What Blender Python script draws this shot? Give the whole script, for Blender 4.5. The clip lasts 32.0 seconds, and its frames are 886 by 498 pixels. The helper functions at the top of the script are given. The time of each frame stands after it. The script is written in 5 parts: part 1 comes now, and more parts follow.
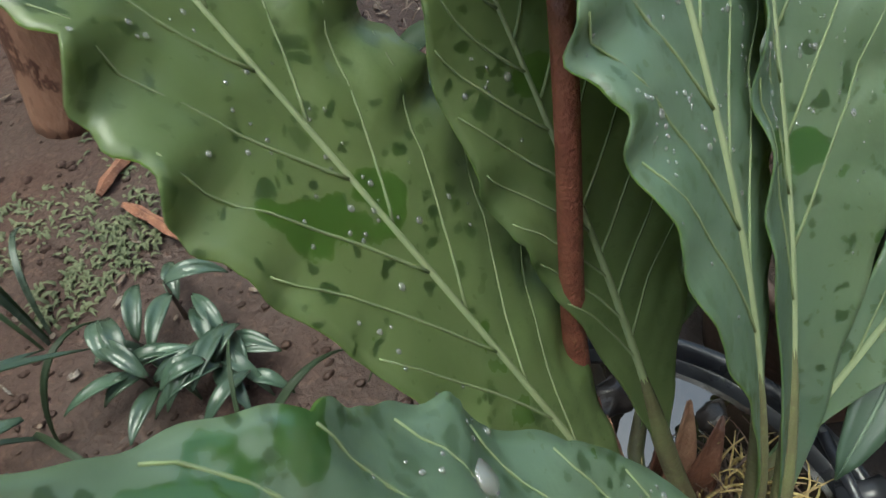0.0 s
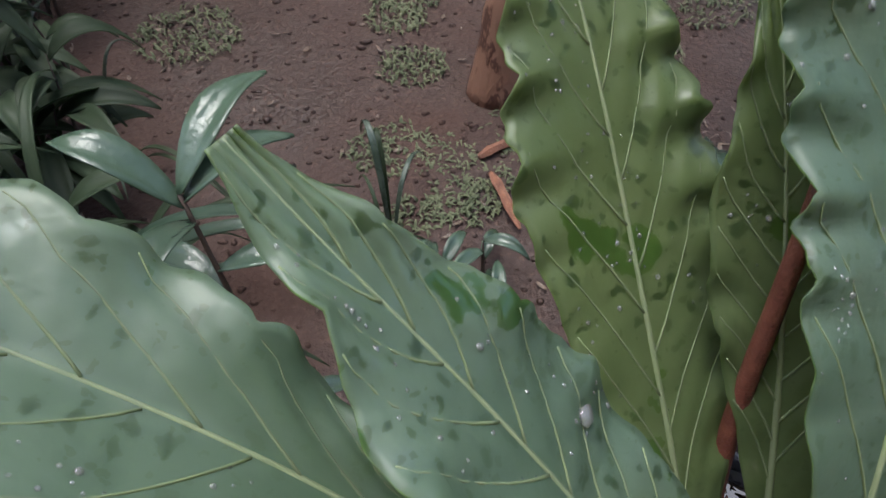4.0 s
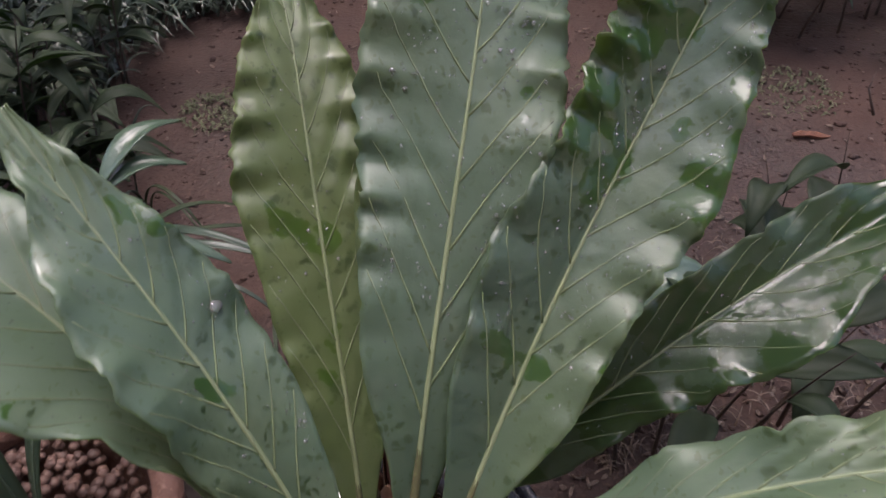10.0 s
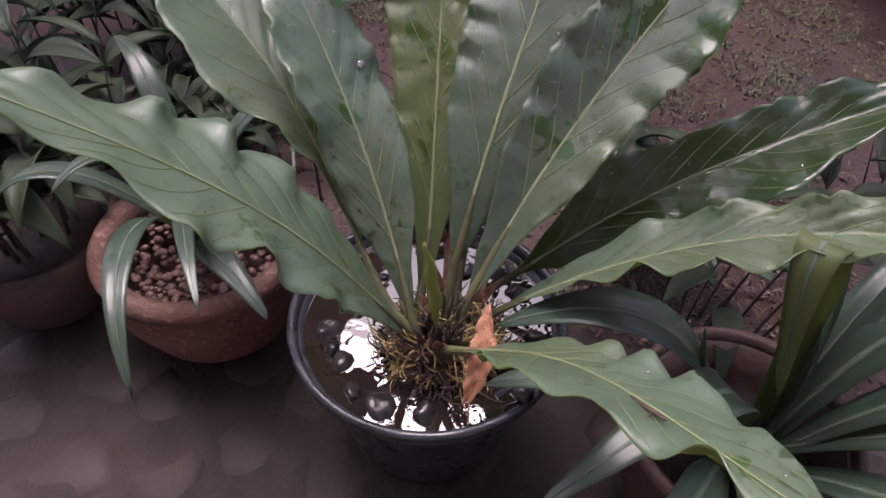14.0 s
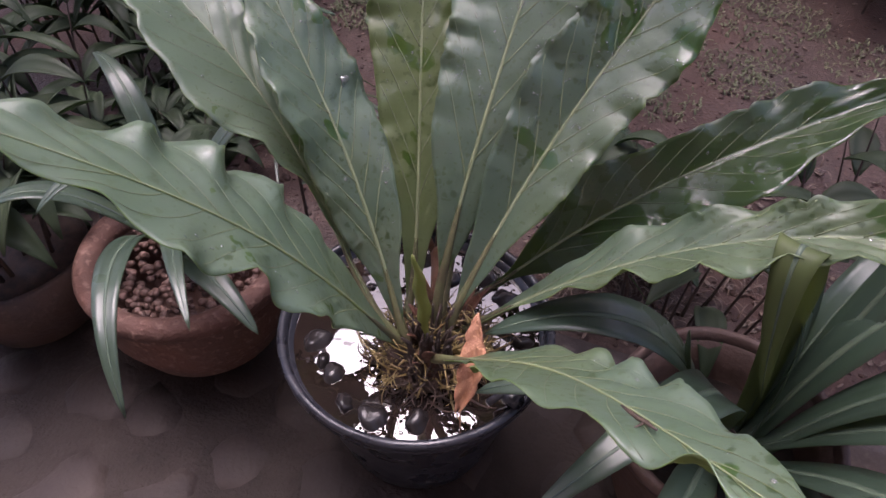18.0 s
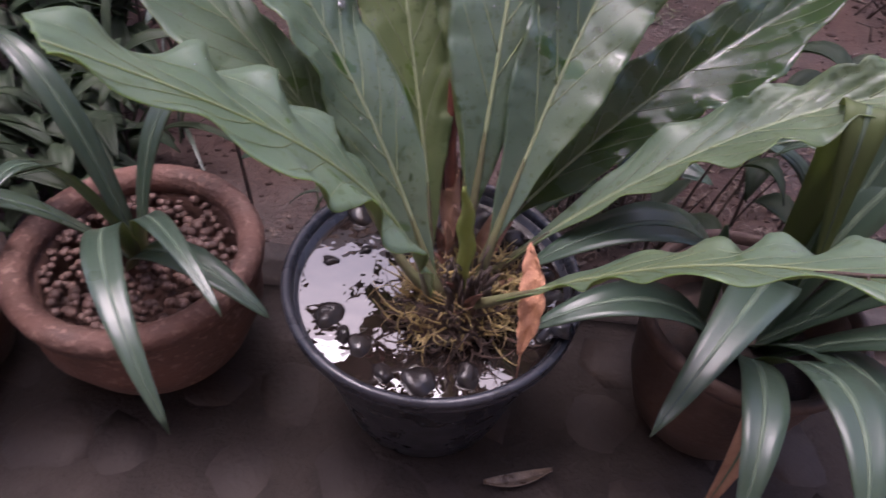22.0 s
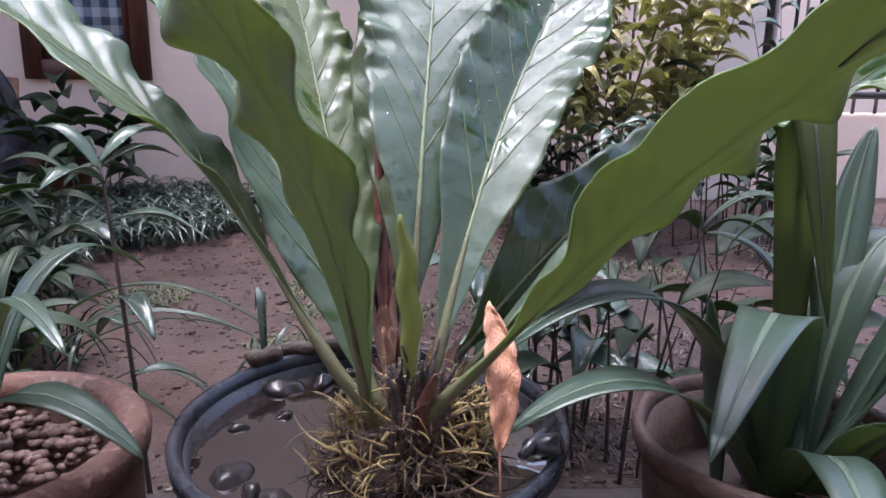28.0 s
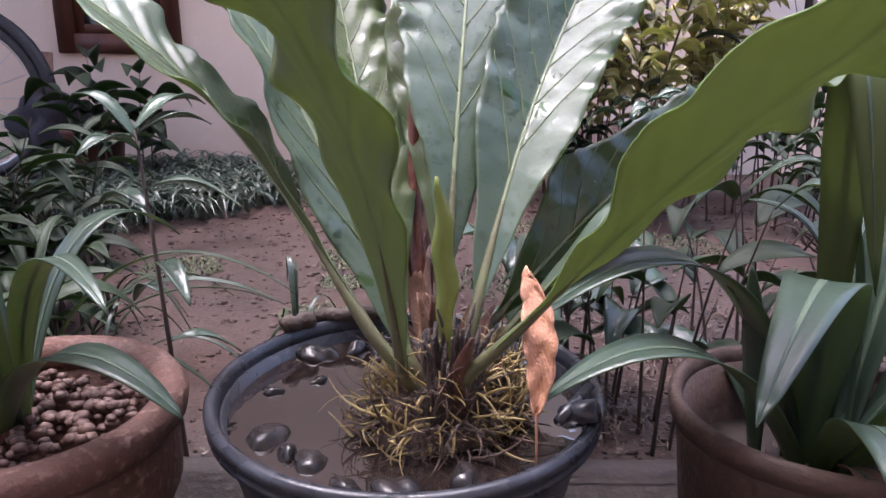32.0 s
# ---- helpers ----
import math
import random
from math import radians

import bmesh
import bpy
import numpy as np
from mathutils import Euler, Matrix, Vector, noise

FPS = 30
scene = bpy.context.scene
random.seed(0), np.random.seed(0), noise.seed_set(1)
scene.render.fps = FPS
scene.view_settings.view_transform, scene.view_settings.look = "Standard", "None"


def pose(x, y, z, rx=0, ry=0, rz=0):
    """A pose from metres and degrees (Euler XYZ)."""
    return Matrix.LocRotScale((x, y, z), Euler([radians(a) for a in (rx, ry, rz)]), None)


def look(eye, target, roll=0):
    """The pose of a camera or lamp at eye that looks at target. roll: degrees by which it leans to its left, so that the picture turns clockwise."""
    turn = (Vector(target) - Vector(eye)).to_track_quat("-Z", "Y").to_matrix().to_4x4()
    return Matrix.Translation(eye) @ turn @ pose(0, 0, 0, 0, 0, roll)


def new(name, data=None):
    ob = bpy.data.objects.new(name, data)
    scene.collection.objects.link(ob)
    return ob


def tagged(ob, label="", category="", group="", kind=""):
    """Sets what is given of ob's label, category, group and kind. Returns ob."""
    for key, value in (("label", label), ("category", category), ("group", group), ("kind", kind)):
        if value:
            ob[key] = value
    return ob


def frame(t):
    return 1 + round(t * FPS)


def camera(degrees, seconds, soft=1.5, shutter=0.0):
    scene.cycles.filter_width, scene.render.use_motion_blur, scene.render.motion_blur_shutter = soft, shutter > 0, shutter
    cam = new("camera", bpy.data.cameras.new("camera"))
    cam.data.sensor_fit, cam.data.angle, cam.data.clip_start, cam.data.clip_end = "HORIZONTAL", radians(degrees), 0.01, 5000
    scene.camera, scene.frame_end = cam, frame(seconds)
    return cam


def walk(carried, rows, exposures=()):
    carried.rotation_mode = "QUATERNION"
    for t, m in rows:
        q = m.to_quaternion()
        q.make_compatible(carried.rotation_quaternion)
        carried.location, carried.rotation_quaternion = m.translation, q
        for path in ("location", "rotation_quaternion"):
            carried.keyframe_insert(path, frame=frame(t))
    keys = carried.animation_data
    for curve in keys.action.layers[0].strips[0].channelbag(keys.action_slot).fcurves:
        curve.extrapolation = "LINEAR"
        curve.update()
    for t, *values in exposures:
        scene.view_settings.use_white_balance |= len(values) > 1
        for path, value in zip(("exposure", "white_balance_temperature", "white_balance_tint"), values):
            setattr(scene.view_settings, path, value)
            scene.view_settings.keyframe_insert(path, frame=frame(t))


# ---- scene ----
cam = camera(64.84, 32.0, soft=1.5, shutter=0.45)
PATH = [
    (0, -0.1337, 0.0321, 0.6287, 34.38, -1.21, -42.66),
    (1, -0.1510, 0.0121, 0.6684, 33.93, 0.19, -38.98),
    (2, -0.1716, -0.0147, 0.6958, 38.45, 1.57, -29.71),
    (2.5, -0.1669, -0.0324, 0.7058, 37.89, -0.77, -16.15),
    (3, -0.1626, -0.0377, 0.7115, 37.93, -0.31, -15.09),
    (3.5, -0.1567, -0.0425, 0.7029, 36.64, -0.42, -4.92),
    (5.5, -0.0988, -0.0557, 0.7602, 42.04, 0.74, -0.10),
    (6, -0.0717, -0.0594, 0.7676, 42.76, 0.88, -1.88),
    (6.5, -0.0423, -0.0605, 0.7763, 44.13, 0.80, -4.83),
    (7, -0.0226, -0.0612, 0.7877, 45.58, 0.21, -7.25),
    (7.5, -0.0084, -0.0599, 0.7961, 46.24, 0.27, -9.12),
    (8, 0.0076, -0.0687, 0.7998, 46.52, 0.71, -10.33),
    (8.5, 0.0291, -0.0733, 0.7986, 45.92, 1.56, -10.77),
    (9, 0.0399, -0.1018, 0.7963, 46.46, 1.12, -6.92),
    (9.5, 0.0549, -0.1525, 0.7933, 45.94, 0.11, 1.90),
    (10, 0.0877, -0.2053, 0.7910, 46.19, 0.61, 7.85),
    (10.5, 0.1102, -0.2299, 0.8010, 46.05, -0.72, 11.89),
    (11, 0.1490, -0.2461, 0.7979, 46.37, -0.51, 22.61),
    (11.5, 0.1744, -0.2656, 0.7993, 44.79, -0.87, 28.32),
    (12, 0.1858, -0.2968, 0.8024, 42.55, -1.43, 28.78),
    (12.5, 0.1919, -0.3241, 0.7989, 42.12, -2.16, 27.14),
    (13, 0.1880, -0.3582, 0.8025, 43.48, -1.38, 23.46),
    (13.5, 0.1873, -0.4094, 0.8081, 42.91, -1.03, 21.97),
    (14, 0.1983, -0.4369, 0.8221, 43.50, -0.72, 23.36),
    (14.5, 0.1963, -0.4626, 0.8280, 44.99, -1.35, 21.77),
    (16.5, 0.1939, -0.4312, 0.8308, 43.34, -0.63, 21.33),
    (17, 0.1894, -0.4371, 0.8312, 44.34, -0.87, 21.05),
    (17.5, 0.1931, -0.4383, 0.8326, 43.69, -0.72, 21.76),
    (18, 0.1922, -0.4365, 0.8356, 43.43, -0.70, 21.18),
    (18.5, 0.1854, -0.4527, 0.8278, 44.37, -1.07, 20.10),
    (19, 0.1836, -0.4632, 0.8288, 43.76, -0.65, 21.15),
    (19.5, 0.1805, -0.4655, 0.8306, 42.74, -1.33, 19.34),
    (20, 0.1777, -0.4709, 0.8317, 42.89, -0.53, 20.39),
    (20.5, 0.1639, -0.4710, 0.8224, 42.00, 0.23, 23.08),
    (21, 0.0968, -0.4472, 0.8130, 39.75, -0.27, 15.42),
    (21.5, 0.0333, -0.4872, 0.7571, 45.51, 0.17, 8.11),
    (22, 0.0256, -0.4681, 0.7574, 42.81, -3.08, 5.51),
    (22.5, 0.0186, -0.4551, 0.7126, 48.80, -3.07, -4.02),
    (23, 0.0104, -0.4392, 0.6654, 55.80, -2.69, -4.74),
    (23.5, 0.0185, -0.4630, 0.6030, 64.80, -2.90, -1.60),
    (24, 0.0291, -0.4929, 0.5500, 75.60, -2.80, 0.92),
    (24.5, 0.0263, -0.5284, 0.5409, 80.46, -0.12, 1.74),
    (26.5, 0.0207, -0.5187, 0.4949, 78.82, -1.45, -1.58),
    (27, 0.0270, -0.5198, 0.4882, 77.46, -1.24, -1.90),
    (27.5, 0.0288, -0.5112, 0.4838, 77.06, -0.69, -2.42),
    (28, 0.0316, -0.5093, 0.4771, 76.29, -0.79, -2.32),
    (28.5, 0.0289, -0.5029, 0.4708, 75.27, -1.11, -2.07),
    (29, 0.0245, -0.4969, 0.4645, 74.10, -1.27, -1.98),
    (29.5, 0.0215, -0.4917, 0.4599, 73.27, -1.18, -1.66),
    (30, 0.0215, -0.4913, 0.4570, 73.29, -1.49, -1.40),
    (30.5, 0.0187, -0.4947, 0.4572, 73.21, -1.89, -1.18),
    (31, 0.0198, -0.4960, 0.4581, 73.29, -1.74, -1.00),
    (31.5, 0.0216, -0.4997, 0.4630, 73.65, -0.97, -0.75),
    (32, 0.0253, -0.5056, 0.4668, 74.36, -0.52, -0.12),
]
walk(cam, [(t, pose(x, y, z, rx, ry, rz)) for t, x, y, z, rx, ry, rz in PATH],
     [(0, 1.52, 6050, -8), (1, 1.45, 6250, 8), (2, 1.34, 5920, 7), (7, 1.28, 5850, 6), (9, 1.24, 6100, 14), (12, 1.14, 6350, 29), (15, 1.28, 6150, 31), (19, 1.28, 6080, 32), (22, 1.36, 6000, 33), (23.4, 1.66, 6050, 34), (24, 1.86, 5850, 30), (27, 1.96, 5500, 20), (32, 2.11, 5800, 24)])

# ---- light ----
world = bpy.data.worlds.new("sky")
scene.world = world
world.use_nodes = True
wn = world.node_tree.nodes
sky = wn.new("ShaderNodeTexSky")
sky.sky_type = 'NISHITA'
sky.sun_disc = False
sky.sun_elevation, sky.sun_rotation = radians(75), radians(-37)
sky.dust_density, sky.ozone_density = 7.0, 1.0
wn["Background"].inputs[1].default_value = 0.15
world.node_tree.links.new(sky.outputs[0], wn["Background"].inputs[0])
sun = new("sun", bpy.data.lights.new("sun", 'SUN'))
sun.data.energy, sun.data.angle, sun.data.color = 1.5, radians(44), (1.0, 0.97, 0.93)
sun.matrix_world = look((-0.50, 0.66, 3.1), (0, 0, 0))


# ---- materials ----
def nodes_of(name):
    m = bpy.data.materials.new(name)
    m.use_nodes = True
    return m, m.node_tree.nodes, m.node_tree.links


def surface(name, c1, c2, rough=0.6, scale=25.0, bump=0.25, metal=0.0, spec=0.5, coat=0.0, fine=8.0, vary=0.0,
            rough2=None, dist=0.004, c3=None, stretch=(1, 1, 1), through_light=0.0, light_col=None, edge=(0.35, 0.68)):
    """Two-scale noise colour, roughness and relief."""
    m, n, l = nodes_of(name)
    b = n["Principled BSDF"]
    tc = n.new("ShaderNodeTexCoord")
    mp = n.new("ShaderNodeMapping")
    mp.inputs["Scale"].default_value = stretch
    l.new(tc.outputs["Object"], mp.inputs[0])
    big, small = n.new("ShaderNodeTexNoise"), n.new("ShaderNodeTexNoise")
    for t, s in ((big, scale), (small, scale * fine)):
        t.inputs["Scale"].default_value = s
        t.inputs["Detail"].default_value = 5
        l.new(mp.outputs[0], t.inputs["Vector"])
    ramp = n.new("ShaderNodeMapRange")
    ramp.inputs[1].default_value, ramp.inputs[2].default_value = edge
    l.new(big.outputs[0], ramp.inputs[0])
    mix = n.new("ShaderNodeMix")
    mix.data_type = 'RGBA'
    mix.inputs[6].default_value, mix.inputs[7].default_value = (*c1, 1), (*c2, 1)
    l.new(ramp.outputs[0], mix.inputs[0])
    col = mix.outputs[2]
    if c3:
        r3 = n.new("ShaderNodeMapRange")
        r3.inputs[1].default_value, r3.inputs[2].default_value = 0.55, 0.72
        l.new(small.outputs[0], r3.inputs[0])
        m3 = n.new("ShaderNodeMix")
        m3.data_type = 'RGBA'
        m3.inputs[7].default_value = (*c3, 1)
        l.new(r3.outputs[0], m3.inputs[0])
        l.new(col, m3.inputs[6])
        col = m3.outputs[2]
    if vary:
        oi = n.new("ShaderNodeObjectInfo")
        mr = n.new("ShaderNodeMapRange")
        mr.inputs[3].default_value, mr.inputs[4].default_value = 1 - vary, 1 + vary
        l.new(oi.outputs["Random"], mr.inputs[0])
        hsv = n.new("ShaderNodeHueSaturation")
        l.new(mr.outputs[0], hsv.inputs["Value"])
        l.new(col, hsv.inputs["Color"])
        col = hsv.outputs[0]
    l.new(col, b.inputs["Base Color"])
    rr = n.new("ShaderNodeMapRange")
    rr.inputs[1].default_value, rr.inputs[2].default_value = 0.35, 0.65
    rr.inputs[3].default_value, rr.inputs[4].default_value = rough, rough if rough2 is None else rough2
    l.new(big.outputs[0], rr.inputs[0])
    l.new(rr.outputs[0], b.inputs["Roughness"])
    b.inputs["Metallic"].default_value = metal
    b.inputs["Specular IOR Level"].default_value = spec
    b.inputs["Coat Weight"].default_value = coat
    b.inputs["Coat Roughness"].default_value = 0.12
    bp = n.new("ShaderNodeBump")
    bp.inputs["Strength"].default_value = bump
    bp.inputs["Distance"].default_value = dist
    l.new(small.outputs[0], bp.inputs["Height"])
    l.new(bp.outputs[0], b.inputs["Normal"])
    if through_light:
        tr = n.new("ShaderNodeBsdfTranslucent")
        tr.inputs[0].default_value = (*(light_col or c2), 1)
        ms = n.new("ShaderNodeMixShader")
        ms.inputs[0].default_value = through_light
        l.new(b.outputs[0], ms.inputs[1])
        l.new(tr.outputs[0], ms.inputs[2])
        l.new(ms.outputs[0], n["Material Output"].inputs[0])
    return m


def leaf_paint(name, c1, c2, spot, wet_at, rough, wet_col, olive=(0.100, 0.130, 0.045)):
    """Leathery blade: mottled green, dark oval spots, darker glossy wet patches with sharp edges, soft bulges between the veins."""
    m, n, l = nodes_of(name)
    b = n["Principled BSDF"]
    tc = n.new("ShaderNodeTexCoord")

    def tex(kind, scale, detail=4.0):
        t = n.new(kind)
        t.inputs["Scale"].default_value = scale
        t.inputs["Detail"].default_value = detail
        l.new(tc.outputs["Object"], t.inputs["Vector"])
        return t

    def rng(src, a, z, lo=0.0, hi=1.0):
        r = n.new("ShaderNodeMapRange")
        r.inputs[1].default_value, r.inputs[2].default_value, r.inputs[3].default_value, r.inputs[4].default_value = a, z, lo, hi
        l.new(src, r.inputs[0])
        return r.outputs[0]

    def blend(f, a, z):
        x = n.new("ShaderNodeMix")
        x.data_type = 'RGBA'
        l.new(f, x.inputs[0])
        for k, c in ((6, a), (7, z)):
            if isinstance(c, tuple):
                x.inputs[k].default_value = (*c, 1)
            else:
                l.new(c, x.inputs[k])
        return x.outputs[2]

    def times(a, z):
        x = n.new("ShaderNodeMath")
        x.operation = 'MULTIPLY'
        l.new(a, x.inputs[0])
        l.new(z, x.inputs[1])
        return x.outputs[0]
    big, mid, fine = tex("ShaderNodeTexNoise", 11), tex("ShaderNodeTexNoise", 38), tex("ShaderNodeTexNoise", 260)
    col = blend(rng(big.outputs[0], 0.33, 0.67), c1, c2)
    col = blend(rng(fine.outputs[0], 0.45, 0.75, 0.0, 0.35), col, c1)
    # Broad olive blotches put light shining through the blade into its colour.
    wide = tex("ShaderNodeTexNoise", 5.5, 2.0)
    col = blend(rng(wide.outputs[0], 0.45, 0.68, 0.0, 0.55), col, olive)
    warp = n.new("ShaderNodeMix")
    warp.data_type = 'VECTOR'
    warp.inputs[0].default_value = 0.016
    l.new(tc.outputs["Object"], warp.inputs[4])
    l.new(tex("ShaderNodeTexNoise", 90).outputs["Color"], warp.inputs[5])
    for scale, reach, share in ((84, 0.30, 0.42), (170, 0.33, 0.50)):
        vor = tex("ShaderNodeTexVoronoi", scale, 0.0)
        l.new(warp.outputs[1], vor.inputs["Vector"])
        some = n.new("ShaderNodeSeparateColor")
        l.new(vor.outputs["Color"], some.inputs[0])
        size = n.new("ShaderNodeMath")
        size.operation = 'MULTIPLY_ADD'
        size.inputs[1].default_value, size.inputs[2].default_value = 0.16, 0.0
        l.new(some.outputs[1], size.inputs[0])
        near = n.new("ShaderNodeMath")
        near.operation = 'ADD'
        l.new(vor.outputs["Distance"], near.inputs[0])
        l.new(size.outputs[0], near.inputs[1])
        dots = times(rng(near.outputs[0], reach, reach + 0.05, 1.0, 0.0), rng(some.outputs[0], share, share + 0.02))
        col = blend(times(dots, rng(wide.outputs[0], 0.34, 0.52, 0.3, 0.92)), col, spot)
    film = n.new("ShaderNodeMix")
    film.inputs[0].default_value = 0.30
    l.new(big.outputs[0], film.inputs[2])
    l.new(mid.outputs[0], film.inputs[3])
    wet = rng(film.outputs[0], wet_at, wet_at + 0.010)
    col = blend(wet, col, wet_col)
    l.new(col, b.inputs["Base Color"])
    l.new(rng(wet, 0.0, 1.0, rough, 0.09), b.inputs["Roughness"])
    b.inputs["Specular IOR Level"].default_value = 0.75
    beads = tex("ShaderNodeTexNoise", 75, 3.0)
    l.new(times(rng(beads.outputs[0], 0.585, 0.62), rng(big.outputs[0], 0.40, 0.52)), b.inputs["Coat Weight"])
    b.inputs["Coat Roughness"].default_value = 0.05
    bp = n.new("ShaderNodeBump")
    bp.inputs["Strength"].default_value, bp.inputs["Distance"].default_value = 0.5, 0.005
    l.new(mid.outputs[0], bp.inputs["Height"])
    bf = n.new("ShaderNodeBump")
    bf.inputs["Strength"].default_value, bf.inputs["Distance"].default_value = 0.25, 0.0008
    l.new(fine.outputs[0], bf.inputs["Height"])
    l.new(bp.outputs[0], bf.inputs["Normal"])
    l.new(bf.outputs[0], b.inputs["Normal"])
    tr = n.new("ShaderNodeBsdfTranslucent")
    tr.inputs[0].default_value = (0.58, 0.74, 0.24, 1)
    ms = n.new("ShaderNodeMixShader")
    ms.inputs[0].default_value = 0.40
    l.new(b.outputs[0], ms.inputs[1])
    l.new(tr.outputs[0], ms.inputs[2])
    l.new(ms.outputs[0], n["Material Output"].inputs[0])
    return m


M_LEAF = leaf_paint("leaf_upper", (0.076, 0.122, 0.086), (0.118, 0.166, 0.128), (0.014, 0.032, 0.014), 0.590, 0.45, (0.036, 0.082, 0.030))
# Yellower than the other blades, partly to imitate light glowing through.
M_LEAF_OLIVE = leaf_paint("leaf_upper_olive", (0.080, 0.116, 0.044), (0.114, 0.150, 0.068), (0.018, 0.036, 0.012), 0.628, 0.44, (0.052, 0.100, 0.024), (0.118, 0.152, 0.048))
M_LEAF_WET = leaf_paint("leaf_upper_wet", (0.062, 0.102, 0.078), (0.094, 0.136, 0.114), (0.014, 0.032, 0.014), 0.550, 0.44, (0.032, 0.074, 0.026))
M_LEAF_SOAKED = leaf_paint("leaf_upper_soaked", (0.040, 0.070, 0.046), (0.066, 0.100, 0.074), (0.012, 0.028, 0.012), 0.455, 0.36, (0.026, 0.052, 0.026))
M_UNDER = surface("leaf_underside", (0.078, 0.099, 0.043), (0.101, 0.124, 0.056), 0.55, 14, 0.1, spec=0.3, fine=12,
                  through_light=0.24, light_col=(0.24, 0.27, 0.11), dist=0.002)
M_VEIN = surface("leaf_vein", (0.230, 0.280, 0.160), (0.280, 0.325, 0.195), 0.4, 60, 0.1, spec=0.4, dist=0.001, through_light=0.35, light_col=(0.64, 0.70, 0.32))
M_SIDE_VEIN = surface("leaf_side_vein", (0.17, 0.215, 0.12), (0.205, 0.25, 0.145), 0.6, 60, 0.1, spec=0.12, dist=0.001, through_light=0.35, light_col=(0.64, 0.70, 0.32))
M_PETIOLE = surface("petiole", (0.100, 0.108, 0.048), (0.072, 0.060, 0.034), 0.5, 40, 0.3, c3=(0.12, 0.125, 0.055), dist=0.002)
M_YOUNG = surface("young_leaf", (0.19, 0.225, 0.062), (0.25, 0.27, 0.095), 0.4, 40, 0.1, through_light=0.3, light_col=(0.4, 0.45, 0.05))
M_STALK = surface("stalk_brown", (0.12, 0.036, 0.025), (0.18, 0.062, 0.040), 0.45, 90, 0.5, fine=6, dist=0.002)
M_BRACT = surface("dry_bract", (0.30, 0.17, 0.11), (0.20, 0.10, 0.06), 0.7, 60, 0.4)
M_HUSK = surface("wet_husk", (0.085, 0.036, 0.026), (0.15, 0.068, 0.044), 0.3, 60, 0.4, rough2=0.5, c3=(0.19, 0.10, 0.065), stretch=(1, 1, 0.3))
M_ROOT = surface("root", (0.33, 0.255, 0.095), (0.18, 0.12, 0.055), 0.5, 70, 0.4, c3=(0.37, 0.30, 0.11))
M_RHIZ = surface("rhizome", (0.050, 0.034, 0.027), (0.11, 0.065, 0.045), 0.6, 80, 0.8)
M_CROWN = surface("crown", (0.026, 0.018, 0.015), (0.055, 0.034, 0.025), 0.55, 80, 0.8)
M_DEAD = surface("dead_leaf", (0.46, 0.23, 0.13), (0.34, 0.155, 0.09), 0.6, 60, 0.5, c3=(0.58, 0.32, 0.17), stretch=(1, 1, 0.4))
M_CHIP = surface("wood_chip", (0.30, 0.13, 0.075), (0.16, 0.07, 0.045), 0.8, 60, 0.7, c3=(0.36, 0.20, 0.13), dist=0.003)
M_POT = surface("black_plastic", (0.022, 0.024, 0.031), (0.034, 0.036, 0.045), 0.22, 30, 0.08, spec=0.5, rough2=0.4)
M_CLAY = surface("terracotta", (0.132, 0.068, 0.052), (0.078, 0.044, 0.035), 0.85, 13, 0.8, c3=(0.22, 0.135, 0.105), rough2=0.6, fine=9, spec=0.3)
M_CLAY2 = surface("dark_clay", (0.085, 0.050, 0.038), (0.050, 0.031, 0.025), 0.7, 14, 0.5, c3=(0.10, 0.064, 0.050))
M_LECA = surface("clay_pebble", (0.072, 0.039, 0.031), (0.14, 0.080, 0.062), 0.6, 40, 0.3)
M_PEB = surface("wet_pebble", (0.018, 0.016, 0.016), (0.038, 0.031, 0.029), 0.14, 40, 0.15, spec=0.4, vary=0.3, rough2=0.26)
M_SOIL = surface("soil", (0.056, 0.029, 0.021), (0.028, 0.015, 0.0115), 0.85, 3.2, 0.5, fine=44, c3=(0.078, 0.043, 0.031), dist=0.009, rough2=0.40, spec=0.42)
M_STONE = surface("dark_stone", (0.029, 0.022, 0.020), (0.046, 0.035, 0.030), 0.6, 9, 0.4, fine=12, vary=0.10, spec=0.2, rough2=0.6, dist=0.006)
M_MORTAR = surface("dark_mortar", (0.026, 0.020, 0.018), (0.037, 0.029, 0.025), 0.8, 20, 0.6, dist=0.006, spec=0.2)
M_KERB = surface("kerb_concrete", (0.048, 0.036, 0.032), (0.030, 0.023, 0.021), 0.75, 12, 0.6, c3=(0.066, 0.052, 0.046))
M_WALL = surface("plaster", (0.86, 0.69, 0.54), (0.82, 0.65, 0.50), 0.85, 3, 0.15, c3=(0.87, 0.71, 0.57))
M_CREAM = surface("cream_paint", (0.76, 0.68, 0.58), (0.70, 0.62, 0.52), 0.7, 4, 0.1)
M_FRAME = surface("brown_wood", (0.14, 0.055, 0.035), (0.09, 0.035, 0.024), 0.5, 30, 0.3, stretch=(1, 1, 0.15))
M_IRON = surface("black_iron", (0.015, 0.015, 0.017), (0.03, 0.028, 0.028), 0.45, 40, 0.2)
M_WHITE = surface("white_paint", (0.78, 0.78, 0.78), (0.70, 0.70, 0.70), 0.5, 12, 0.1)
M_BARK = surface("peeling_bark", (0.25, 0.130, 0.082), (0.085, 0.034, 0.021), 0.8, 34, 0.6, c3=(0.30, 0.16, 0.10), stretch=(1, 1, 0.4), dist=0.006, fine=4, edge=(0.50, 0.53))
